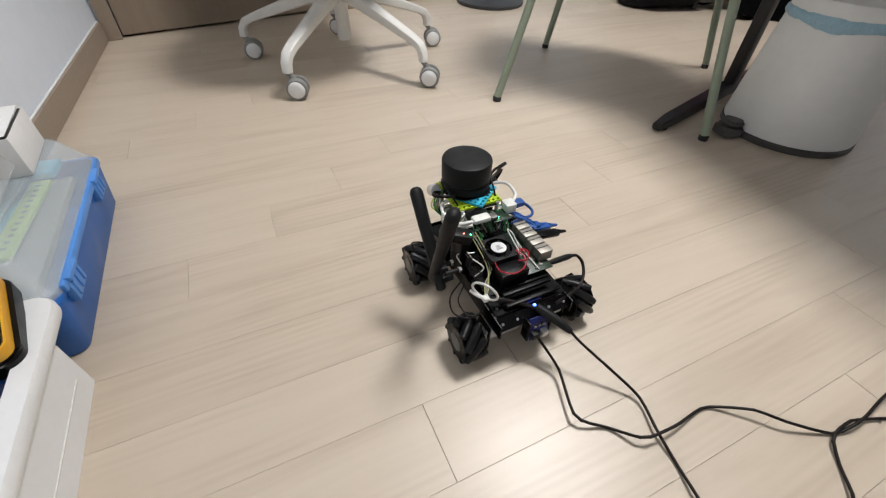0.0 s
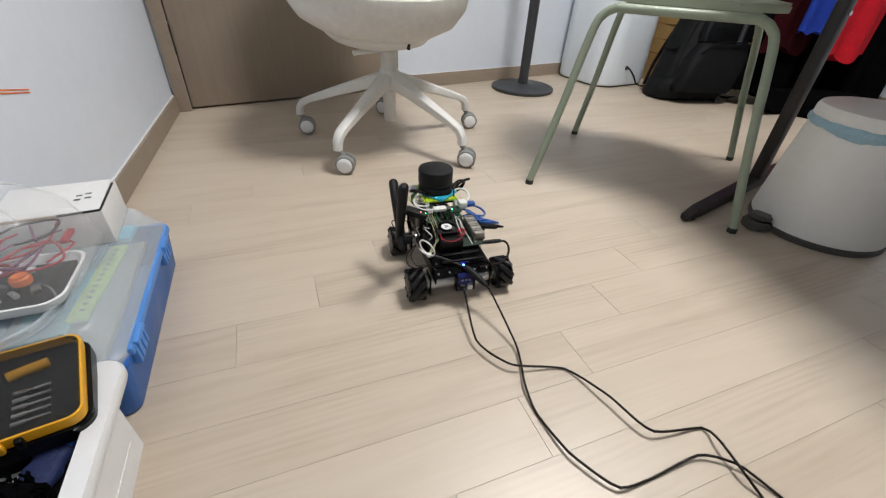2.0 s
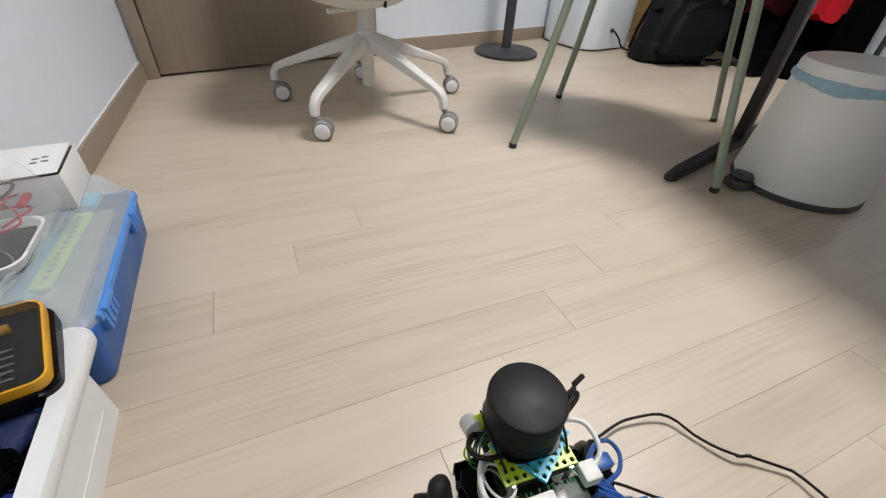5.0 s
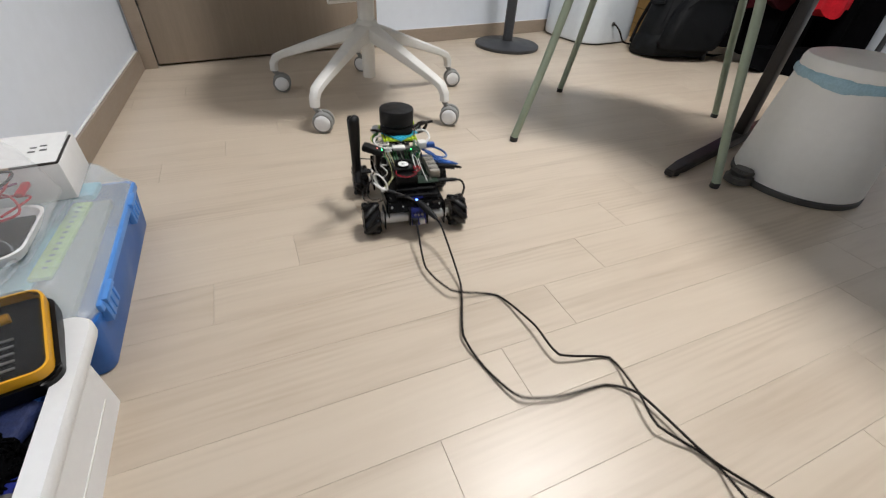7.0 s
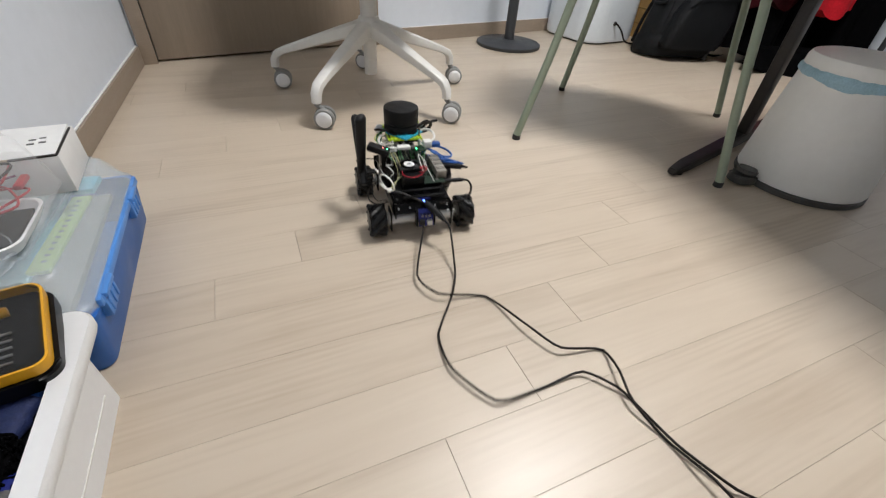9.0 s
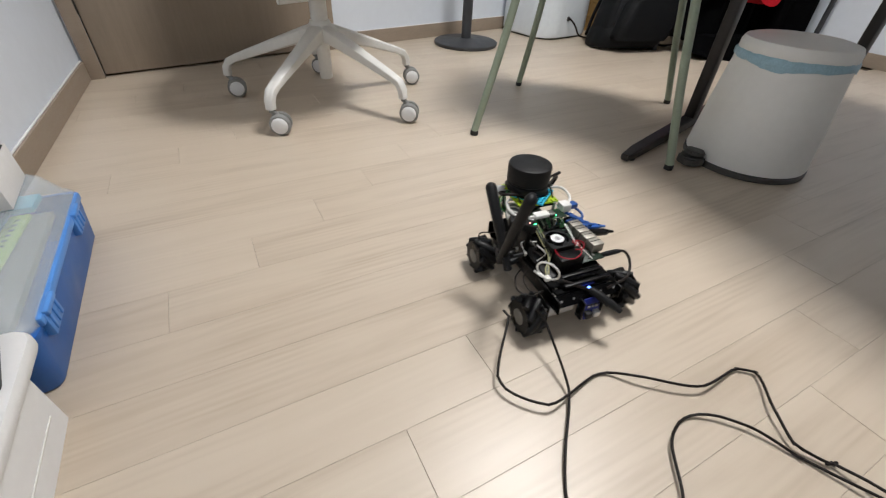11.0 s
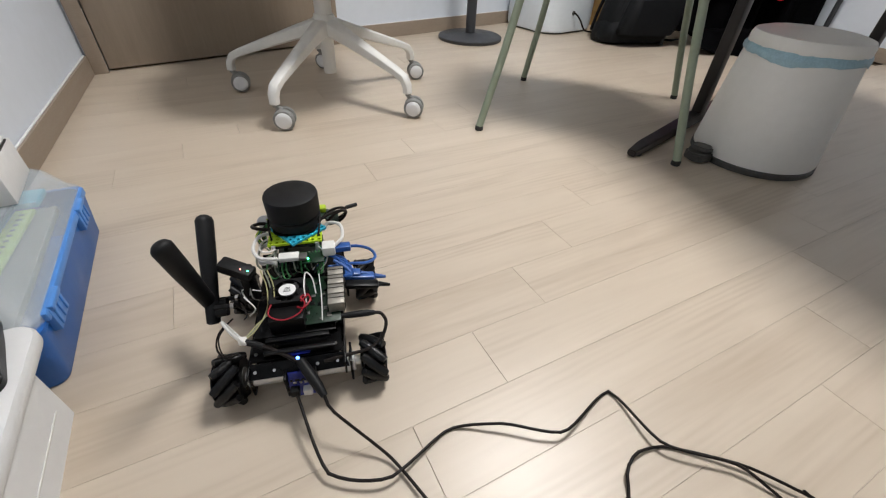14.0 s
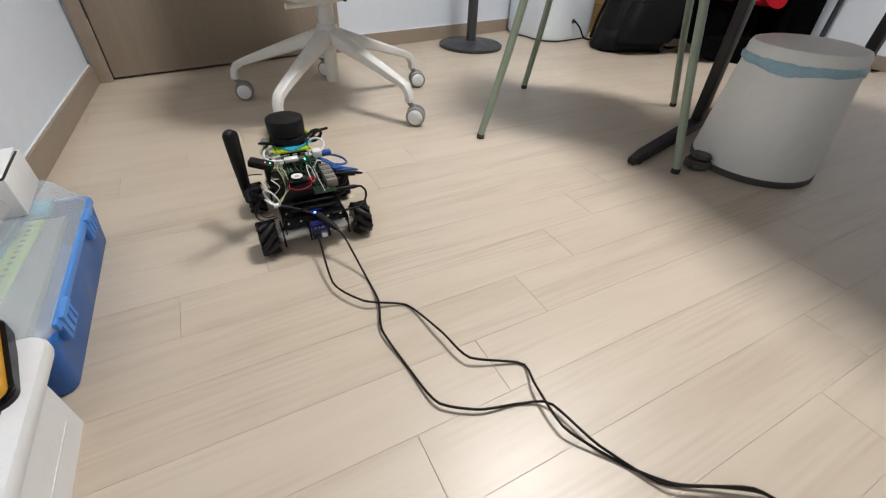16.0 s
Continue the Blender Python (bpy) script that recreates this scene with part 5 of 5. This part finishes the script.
for k in range(4):
    c = Vector((-0.041 + 0.002 * k, 0.064 + 0.003 * k, 0.106 + 0.0045 * k))
    part("white_coil", tube([c + Vector((0.013 * math.cos(a), 0.021 * math.sin(a), 0.004 * math.sin(a + k))) for a in [2 * math.pi * q / 24 for q in range(25)]], 0.0013, 6), WIREWHITE if k % 2 else WIREGREY, robot)
for k in range(9):
    u, w = rng.uniform(-0.008, 0.008), rng.uniform(-0.012, 0.012)
    part("thin_wire", tube(glide([(-0.026 + u, 0.112 + w, 0.130), (-0.044 + u, 0.106 + w, 0.128 + u), (-0.050 + u, 0.098 + w, 0.114), (-0.040, 0.092 + w, 0.098)], 5), 0.0010, 6), (WIREGREEN, PCBGREEN, LIMEPLATE)[k % 3], robot)
for k in range(6):
    u = rng.uniform(-0.010, 0.010)
    part("thin_wire", tube(glide([(0.030 + u, 0.058, 0.122), (0.040 + u, 0.050 + u, 0.112), (0.036 - u, 0.042, 0.104), (0.028 - u, 0.036, 0.098)], 5), 0.0010, 6), (WIREWHITE, WIREGREEN, USBBLUE)[k % 3], robot)
part("flex_cable", tube(glide([(-0.090, 0.085, 0.052), (-0.100, 0.070, 0.085), (-0.088, 0.050, 0.098), (-0.066, 0.040, 0.100)], 6), 0.0011, 6), WIREBLACK, robot)


# ---- cables: short rigid links that lie along the floor behind the car ----
LINK, COUNT = 0.0115, 160
cables = {}
for key, label in (("left", "thin black cable trailing over the floor from the robot car"), ("right", "black power cable trailing over the floor from the robot car")):
    cable = thing("trailing_cable", label, "cable", None, "cables behind the robot car")
    first = tube([(-LINK * 0.66, 0, 0), (-LINK * 0.6, 0, 0), (LINK * 0.6, 0, 0), (LINK * 0.66, 0, 0)], 0.0018, 10, taper=[0.6, 1, 1, 0.6])
    links_of = [part("link", first, WIREBLACK, cable)]
    for k in range(COUNT - 1):
        piece = new("link", links_of[0].data)
        piece.parent = cable
        links_of.append(piece)
    cables[key] = links_of

# seconds, x, y, heading of the car
DRIVE = [
    (0.0, 0.1644, 0.1164, 0.4), (0.5, 0.1638, 0.1300, -0.2), (1.0, 0.1670, 0.2127, -0.4), (1.5, 0.1559, 0.3143, -3.6),
    (2.0, 0.1521, 0.4197, -4.2), (2.5, 0.1551, 0.4514, -5.2), (3.0, 0.1414, 0.3729, -5.5), (3.5, 0.1003, 0.1765, -8.0),
    (4.0, 0.0517, -0.0780, -5.8), (4.2, 0.0430, -0.1250, -5.5), (5.0, 0.0400, -0.1700, -5.0), (5.7, 0.0540, -0.0600, -5.2),
    (6.3, 0.0900, 0.2100, -5.4), (6.5, 0.0993, 0.2888, -5.6), (7.0, 0.1290, 0.4971, -7.4), (7.5, 0.1440, 0.5795, -6.4),
    (8.0, 0.1425, 0.5800, -6.2), (8.5, 0.1430, 0.5790, -6.4), (9.0, 0.1288, 0.4807, -6.3), (9.5, 0.0949, 0.2621, -5.7),
    (9.7, 0.0960, 0.2100, -5.6), (10.6, 0.2200, 0.1350, -5.8), (11.3, 0.3500, 0.1290, -6.0), (11.8, 0.3350, 0.1300, -6.2),
    (12.0, 0.2825, 0.1320, -6.6), (12.5, 0.1286, 0.1451, -8.6), (13.0, -0.0561, 0.1746, -12.7), (13.5, -0.0783, 0.1825, -14.5),
    (14.0, -0.0792, 0.1828, -14.8), (14.5, -0.0790, 0.1825, -14.6), (15.0, -0.0555, 0.2507, -11.8), (15.5, -0.0196, 0.4314, -4.8),
    (16.0, -0.0092, 0.5073, -1.0),
]
SHAPES = {}
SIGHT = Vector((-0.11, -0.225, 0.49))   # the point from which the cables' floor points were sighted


def car_at(t):
    times = [r[0] for r in DRIVE]
    return [float(np.interp(t, times, [r[k] for r in DRIVE])) for k in (1, 2, 3)]


def cable_at(t, left_points, right_points):
    """The two cables at a time: floor points from the car outwards, spaced out into links."""
    x, y, turn = car_at(t)
    m = pose(x, y, 0, 0, 0, turn)
    for key, points, ends in (("left", left_points, ((-0.006, -0.104, 0.041), (-0.004, -0.114, 0.039))), ("right", right_points, ((0.0285, -0.131, 0.057), (0.036, -0.146, 0.047)))):
        pts = [m @ Vector(e) for e in ends]
        near = []
        for k, (px, py) in enumerate(points):
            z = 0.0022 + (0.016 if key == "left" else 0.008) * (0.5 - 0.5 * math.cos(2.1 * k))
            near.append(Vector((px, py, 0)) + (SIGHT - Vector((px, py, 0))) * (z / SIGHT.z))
        back = m.inverted()
        while len(near) > 4 and (back @ near[0]).y > (-0.150 if key == "left" else -0.168):
            near.pop(0)
        pts += near
        pts.append(pts[-1] + (pts[-1] - pts[-2]).normalized() * 0.9)
        round_, straight = glide(pts, 10), [a + (b - a) * (k / 10) for a, b in zip(pts, pts[1:]) for k in range(10)] + [pts[-1]]
        curve = [a * 0.55 + b * 0.45 for a, b in zip(round_, straight)]
        run = np.cumsum([0.0] + [(b - a).length for a, b in zip(curve, curve[1:])])
        at = LINK * np.arange(COUNT + 1)
        spaced = np.stack([np.interp(at, run, [p[k] for p in curve]) for k in range(3)], 1)
        SHAPES.setdefault(key, {})[t] = spaced


def motions():
    walk(robot, [(t, pose(x, y, 0, 0, 0, turn)) for t, x, y, turn in DRIVE])
    # each wheel turns with the way that the car goes along and across its heading
    steps = [k * 0.05 for k in range(321)]
    for key, (wx, wy) in WHEELS.items():
        across = 1 if key in ("fl", "rr") else -1
        spin, rows, last = 0.0, [], car_at(0)
        for t in steps:
            now = car_at(t)
            h = radians(now[2])
            dx, dy = now[0] - last[0], now[1] - last[1]
            along, aside = -dx * math.sin(h) + dy * math.cos(h), dx * math.cos(h) + dy * math.sin(h)
            spin -= math.degrees((along + across * aside) / WR)
            rows.append((t, pose(wx, wy, WR, spin)))
            last = now
        walk(wheels[key], rows)
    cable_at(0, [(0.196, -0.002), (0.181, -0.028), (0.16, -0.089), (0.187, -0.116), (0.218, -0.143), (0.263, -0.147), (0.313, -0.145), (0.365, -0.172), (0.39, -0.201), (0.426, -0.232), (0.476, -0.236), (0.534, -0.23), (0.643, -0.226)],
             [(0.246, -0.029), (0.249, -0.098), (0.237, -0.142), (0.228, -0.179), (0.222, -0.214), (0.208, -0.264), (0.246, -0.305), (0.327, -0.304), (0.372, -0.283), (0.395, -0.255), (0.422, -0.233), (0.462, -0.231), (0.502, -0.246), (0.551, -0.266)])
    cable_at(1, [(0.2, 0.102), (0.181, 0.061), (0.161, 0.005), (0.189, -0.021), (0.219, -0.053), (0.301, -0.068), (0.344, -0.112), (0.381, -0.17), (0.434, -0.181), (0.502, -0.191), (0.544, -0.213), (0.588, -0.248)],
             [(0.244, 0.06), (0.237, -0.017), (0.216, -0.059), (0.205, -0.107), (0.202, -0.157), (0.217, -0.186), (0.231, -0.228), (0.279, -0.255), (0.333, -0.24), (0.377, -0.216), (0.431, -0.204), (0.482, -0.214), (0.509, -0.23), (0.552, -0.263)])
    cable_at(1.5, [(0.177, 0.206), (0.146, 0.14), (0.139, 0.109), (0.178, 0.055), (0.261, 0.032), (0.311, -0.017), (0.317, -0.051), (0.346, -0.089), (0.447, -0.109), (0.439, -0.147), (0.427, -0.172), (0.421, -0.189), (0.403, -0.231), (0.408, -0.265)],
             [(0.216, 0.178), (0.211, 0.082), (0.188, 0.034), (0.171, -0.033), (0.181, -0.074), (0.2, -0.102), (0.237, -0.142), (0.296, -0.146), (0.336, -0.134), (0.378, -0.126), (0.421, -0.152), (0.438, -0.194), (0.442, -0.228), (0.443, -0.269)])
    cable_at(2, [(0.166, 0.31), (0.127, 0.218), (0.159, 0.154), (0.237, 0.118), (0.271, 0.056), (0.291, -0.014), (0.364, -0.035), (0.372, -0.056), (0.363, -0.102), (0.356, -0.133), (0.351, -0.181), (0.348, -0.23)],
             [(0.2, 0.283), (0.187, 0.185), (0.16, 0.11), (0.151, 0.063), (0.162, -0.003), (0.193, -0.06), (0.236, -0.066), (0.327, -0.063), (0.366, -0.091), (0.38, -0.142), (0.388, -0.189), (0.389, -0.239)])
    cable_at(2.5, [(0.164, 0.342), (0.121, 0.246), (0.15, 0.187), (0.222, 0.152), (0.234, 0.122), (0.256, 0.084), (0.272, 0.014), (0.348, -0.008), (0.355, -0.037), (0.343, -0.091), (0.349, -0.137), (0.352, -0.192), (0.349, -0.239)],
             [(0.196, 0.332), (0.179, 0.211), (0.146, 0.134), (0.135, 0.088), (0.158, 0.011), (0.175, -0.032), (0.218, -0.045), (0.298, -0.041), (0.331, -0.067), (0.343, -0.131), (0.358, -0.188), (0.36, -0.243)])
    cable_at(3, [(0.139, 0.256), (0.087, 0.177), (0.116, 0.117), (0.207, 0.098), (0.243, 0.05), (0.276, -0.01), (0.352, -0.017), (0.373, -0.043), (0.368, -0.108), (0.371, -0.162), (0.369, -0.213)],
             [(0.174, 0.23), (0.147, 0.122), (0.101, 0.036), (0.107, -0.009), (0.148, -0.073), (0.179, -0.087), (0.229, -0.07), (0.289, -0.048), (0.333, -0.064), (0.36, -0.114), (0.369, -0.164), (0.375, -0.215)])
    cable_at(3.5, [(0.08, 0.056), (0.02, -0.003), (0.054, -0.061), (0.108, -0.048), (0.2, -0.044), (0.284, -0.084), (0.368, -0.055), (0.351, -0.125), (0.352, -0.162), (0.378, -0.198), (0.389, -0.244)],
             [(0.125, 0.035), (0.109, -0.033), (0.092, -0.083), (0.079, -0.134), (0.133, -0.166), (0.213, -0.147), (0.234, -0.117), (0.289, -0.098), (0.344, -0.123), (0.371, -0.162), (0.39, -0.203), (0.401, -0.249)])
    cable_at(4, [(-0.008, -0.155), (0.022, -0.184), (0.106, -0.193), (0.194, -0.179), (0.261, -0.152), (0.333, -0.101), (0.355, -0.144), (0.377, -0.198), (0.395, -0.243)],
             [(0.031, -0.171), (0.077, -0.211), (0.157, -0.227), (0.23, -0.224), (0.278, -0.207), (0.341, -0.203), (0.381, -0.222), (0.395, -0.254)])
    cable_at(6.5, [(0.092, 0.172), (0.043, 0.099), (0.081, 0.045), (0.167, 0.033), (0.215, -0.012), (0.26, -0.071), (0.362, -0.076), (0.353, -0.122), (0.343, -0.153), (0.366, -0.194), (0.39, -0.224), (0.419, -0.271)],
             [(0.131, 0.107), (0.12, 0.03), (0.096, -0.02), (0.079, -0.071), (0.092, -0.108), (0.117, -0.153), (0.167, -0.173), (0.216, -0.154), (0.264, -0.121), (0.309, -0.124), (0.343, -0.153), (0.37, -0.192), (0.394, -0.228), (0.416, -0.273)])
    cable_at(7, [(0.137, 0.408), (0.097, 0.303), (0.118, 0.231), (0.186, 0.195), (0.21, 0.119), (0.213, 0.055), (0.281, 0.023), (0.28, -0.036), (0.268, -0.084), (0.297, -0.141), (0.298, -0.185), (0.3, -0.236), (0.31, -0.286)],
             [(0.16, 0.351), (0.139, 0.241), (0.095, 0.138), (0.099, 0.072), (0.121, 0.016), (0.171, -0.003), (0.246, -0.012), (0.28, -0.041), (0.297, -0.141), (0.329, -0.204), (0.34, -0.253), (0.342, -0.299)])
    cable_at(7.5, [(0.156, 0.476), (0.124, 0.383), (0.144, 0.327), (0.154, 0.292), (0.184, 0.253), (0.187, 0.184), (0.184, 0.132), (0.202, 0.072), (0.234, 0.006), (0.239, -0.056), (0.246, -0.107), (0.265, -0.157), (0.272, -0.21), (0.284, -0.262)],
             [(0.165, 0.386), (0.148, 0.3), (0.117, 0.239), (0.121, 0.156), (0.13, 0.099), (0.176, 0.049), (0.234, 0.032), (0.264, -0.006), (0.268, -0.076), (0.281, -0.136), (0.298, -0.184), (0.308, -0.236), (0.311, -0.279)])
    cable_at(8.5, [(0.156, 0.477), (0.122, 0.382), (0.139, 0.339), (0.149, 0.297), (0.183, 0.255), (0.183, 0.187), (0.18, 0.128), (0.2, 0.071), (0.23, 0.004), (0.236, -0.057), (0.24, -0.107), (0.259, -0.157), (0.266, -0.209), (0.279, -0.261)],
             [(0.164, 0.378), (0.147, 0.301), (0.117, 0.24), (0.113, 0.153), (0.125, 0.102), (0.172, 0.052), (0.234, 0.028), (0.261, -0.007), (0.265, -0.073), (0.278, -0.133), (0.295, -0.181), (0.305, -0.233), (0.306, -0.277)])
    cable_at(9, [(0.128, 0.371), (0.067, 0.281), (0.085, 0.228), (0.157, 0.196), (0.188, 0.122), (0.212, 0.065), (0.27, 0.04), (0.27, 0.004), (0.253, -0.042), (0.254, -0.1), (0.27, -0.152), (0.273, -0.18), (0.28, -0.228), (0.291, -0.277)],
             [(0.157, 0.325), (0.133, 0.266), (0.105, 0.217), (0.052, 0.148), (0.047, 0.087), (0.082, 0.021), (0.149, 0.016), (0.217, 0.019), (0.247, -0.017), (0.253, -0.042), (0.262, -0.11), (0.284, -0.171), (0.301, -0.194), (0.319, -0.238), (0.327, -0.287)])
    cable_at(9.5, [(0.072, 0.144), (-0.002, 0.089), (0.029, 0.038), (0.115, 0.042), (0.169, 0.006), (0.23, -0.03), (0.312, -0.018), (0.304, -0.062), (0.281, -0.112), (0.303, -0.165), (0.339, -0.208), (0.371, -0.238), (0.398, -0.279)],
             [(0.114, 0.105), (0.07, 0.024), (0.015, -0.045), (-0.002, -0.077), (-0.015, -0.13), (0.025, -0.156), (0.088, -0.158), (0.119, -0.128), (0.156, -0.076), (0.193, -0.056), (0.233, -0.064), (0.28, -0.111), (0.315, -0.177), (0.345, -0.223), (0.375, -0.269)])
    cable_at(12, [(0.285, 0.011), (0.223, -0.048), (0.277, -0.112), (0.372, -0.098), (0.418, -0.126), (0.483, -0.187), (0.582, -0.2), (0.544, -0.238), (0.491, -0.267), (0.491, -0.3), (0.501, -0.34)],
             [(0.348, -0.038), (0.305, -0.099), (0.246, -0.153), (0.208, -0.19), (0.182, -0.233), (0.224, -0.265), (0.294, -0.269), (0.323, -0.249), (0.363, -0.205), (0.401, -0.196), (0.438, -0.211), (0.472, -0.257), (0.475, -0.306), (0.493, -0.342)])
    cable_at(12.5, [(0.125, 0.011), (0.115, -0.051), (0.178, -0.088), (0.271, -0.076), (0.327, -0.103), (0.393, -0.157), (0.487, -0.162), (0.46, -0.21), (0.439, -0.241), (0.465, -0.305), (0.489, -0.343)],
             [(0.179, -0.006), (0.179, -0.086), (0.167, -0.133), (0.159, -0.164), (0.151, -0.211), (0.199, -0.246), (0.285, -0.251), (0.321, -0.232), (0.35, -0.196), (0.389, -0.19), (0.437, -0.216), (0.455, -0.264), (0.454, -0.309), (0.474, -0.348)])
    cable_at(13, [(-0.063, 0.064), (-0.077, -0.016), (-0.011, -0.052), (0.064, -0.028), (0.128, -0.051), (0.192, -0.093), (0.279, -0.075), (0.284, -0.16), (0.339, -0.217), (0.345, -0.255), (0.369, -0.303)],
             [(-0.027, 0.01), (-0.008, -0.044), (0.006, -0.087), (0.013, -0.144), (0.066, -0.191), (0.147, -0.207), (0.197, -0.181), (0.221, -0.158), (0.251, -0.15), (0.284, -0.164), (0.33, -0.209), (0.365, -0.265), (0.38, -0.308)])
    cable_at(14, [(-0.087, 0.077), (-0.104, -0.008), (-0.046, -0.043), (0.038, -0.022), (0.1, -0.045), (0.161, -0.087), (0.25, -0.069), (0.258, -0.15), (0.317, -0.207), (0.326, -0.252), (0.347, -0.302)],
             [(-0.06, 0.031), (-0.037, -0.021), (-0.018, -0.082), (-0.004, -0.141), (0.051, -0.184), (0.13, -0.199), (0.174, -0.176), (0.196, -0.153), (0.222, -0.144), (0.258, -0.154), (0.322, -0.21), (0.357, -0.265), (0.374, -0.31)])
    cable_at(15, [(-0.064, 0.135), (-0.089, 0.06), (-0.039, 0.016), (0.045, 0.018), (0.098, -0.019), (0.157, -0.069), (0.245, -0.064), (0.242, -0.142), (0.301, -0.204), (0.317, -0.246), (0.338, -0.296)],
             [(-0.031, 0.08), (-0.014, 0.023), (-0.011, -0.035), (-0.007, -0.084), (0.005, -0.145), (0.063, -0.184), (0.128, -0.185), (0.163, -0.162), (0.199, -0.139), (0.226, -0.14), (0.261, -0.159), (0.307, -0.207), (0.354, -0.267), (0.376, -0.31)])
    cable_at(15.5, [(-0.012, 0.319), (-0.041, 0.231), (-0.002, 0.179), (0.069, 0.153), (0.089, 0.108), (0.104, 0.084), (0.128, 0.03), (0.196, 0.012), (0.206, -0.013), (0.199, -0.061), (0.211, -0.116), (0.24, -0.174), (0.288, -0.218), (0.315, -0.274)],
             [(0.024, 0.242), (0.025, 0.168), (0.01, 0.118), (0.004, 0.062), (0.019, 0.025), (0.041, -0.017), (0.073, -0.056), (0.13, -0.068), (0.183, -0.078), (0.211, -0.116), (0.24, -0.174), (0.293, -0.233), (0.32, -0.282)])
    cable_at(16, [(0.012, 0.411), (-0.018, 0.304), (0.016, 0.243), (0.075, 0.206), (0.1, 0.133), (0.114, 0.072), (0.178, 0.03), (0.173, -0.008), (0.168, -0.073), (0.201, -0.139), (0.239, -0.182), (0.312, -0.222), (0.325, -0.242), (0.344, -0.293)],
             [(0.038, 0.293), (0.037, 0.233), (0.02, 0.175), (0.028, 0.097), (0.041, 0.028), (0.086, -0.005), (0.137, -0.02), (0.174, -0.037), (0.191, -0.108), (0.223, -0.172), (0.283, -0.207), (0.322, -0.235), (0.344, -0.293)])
    for key, links_of in cables.items():
        shapes = SHAPES[key]
        known = sorted(shapes)
        times = sorted({r[0] for r in DRIVE} | {4.6, 5.35, 6.0, 10.15, 10.95} | set(known))
        poses = [[] for _ in links_of]
        for t in times:
            if t in shapes:
                p = shapes[t]
            else:
                a, b = max(k for k in known if k < t), min(k for k in known if k > t)
                f = (t - a) / (b - a)
                if b - a < 1.5:
                    ca, cn, cb = (Vector(car_at(k)[:2]) for k in (a, t, b))
                    span = (cb - ca).length
                    f = min(1.0, (cn - ca).length / span) if span > 0.02 else f
                p = shapes[a] * (1 - f) + shapes[b] * f
            for k in range(COUNT):
                u, v = Vector(p[k]), Vector(p[k + 1])
                way = (v - u).normalized()
                yaw, pitch = math.degrees(math.atan2(way.y, way.x)), -math.degrees(math.asin(max(-1, min(1, way.z))))
                poses[k].append((t, Matrix.Translation((u + v) / 2) @ pose(0, 0, 0, 0, pitch, yaw)))
        for piece, rows in zip(links_of, poses):
            walk(piece, rows)


# ---- floor planks, 95 by 800 mm, each row stepped on by 138 mm ----
PW, PL, STEP = 0.095, 0.80, 0.138
bm = box(PL - 0.0005, PW - 0.00025, 0.008, (0, 0, -0.004))
top = [e for e in bm.edges if all(v.co.z > -0.001 for v in e.verts)]
bmesh.ops.bevel(bm, geom=top, offset=0.00025, segments=1, affect="EDGES")
plank_mesh = bpy.data.meshes.new("plank")
bm.to_mesh(plank_mesh)
bm.free()
plank_mesh.materials.append(OAK)
for row in range(-18, 25):
    y = PW * row + PW / 2
    start = (STEP * (row + 1)) % PL
    for k in range(-3, 5):
        x = start + PL * k + PL / 2
        if -1.05 < x < 3.1:
            plank = new("plank", plank_mesh)
            plank.parent = floor
            plank.location = (x, y, 0)

motions()
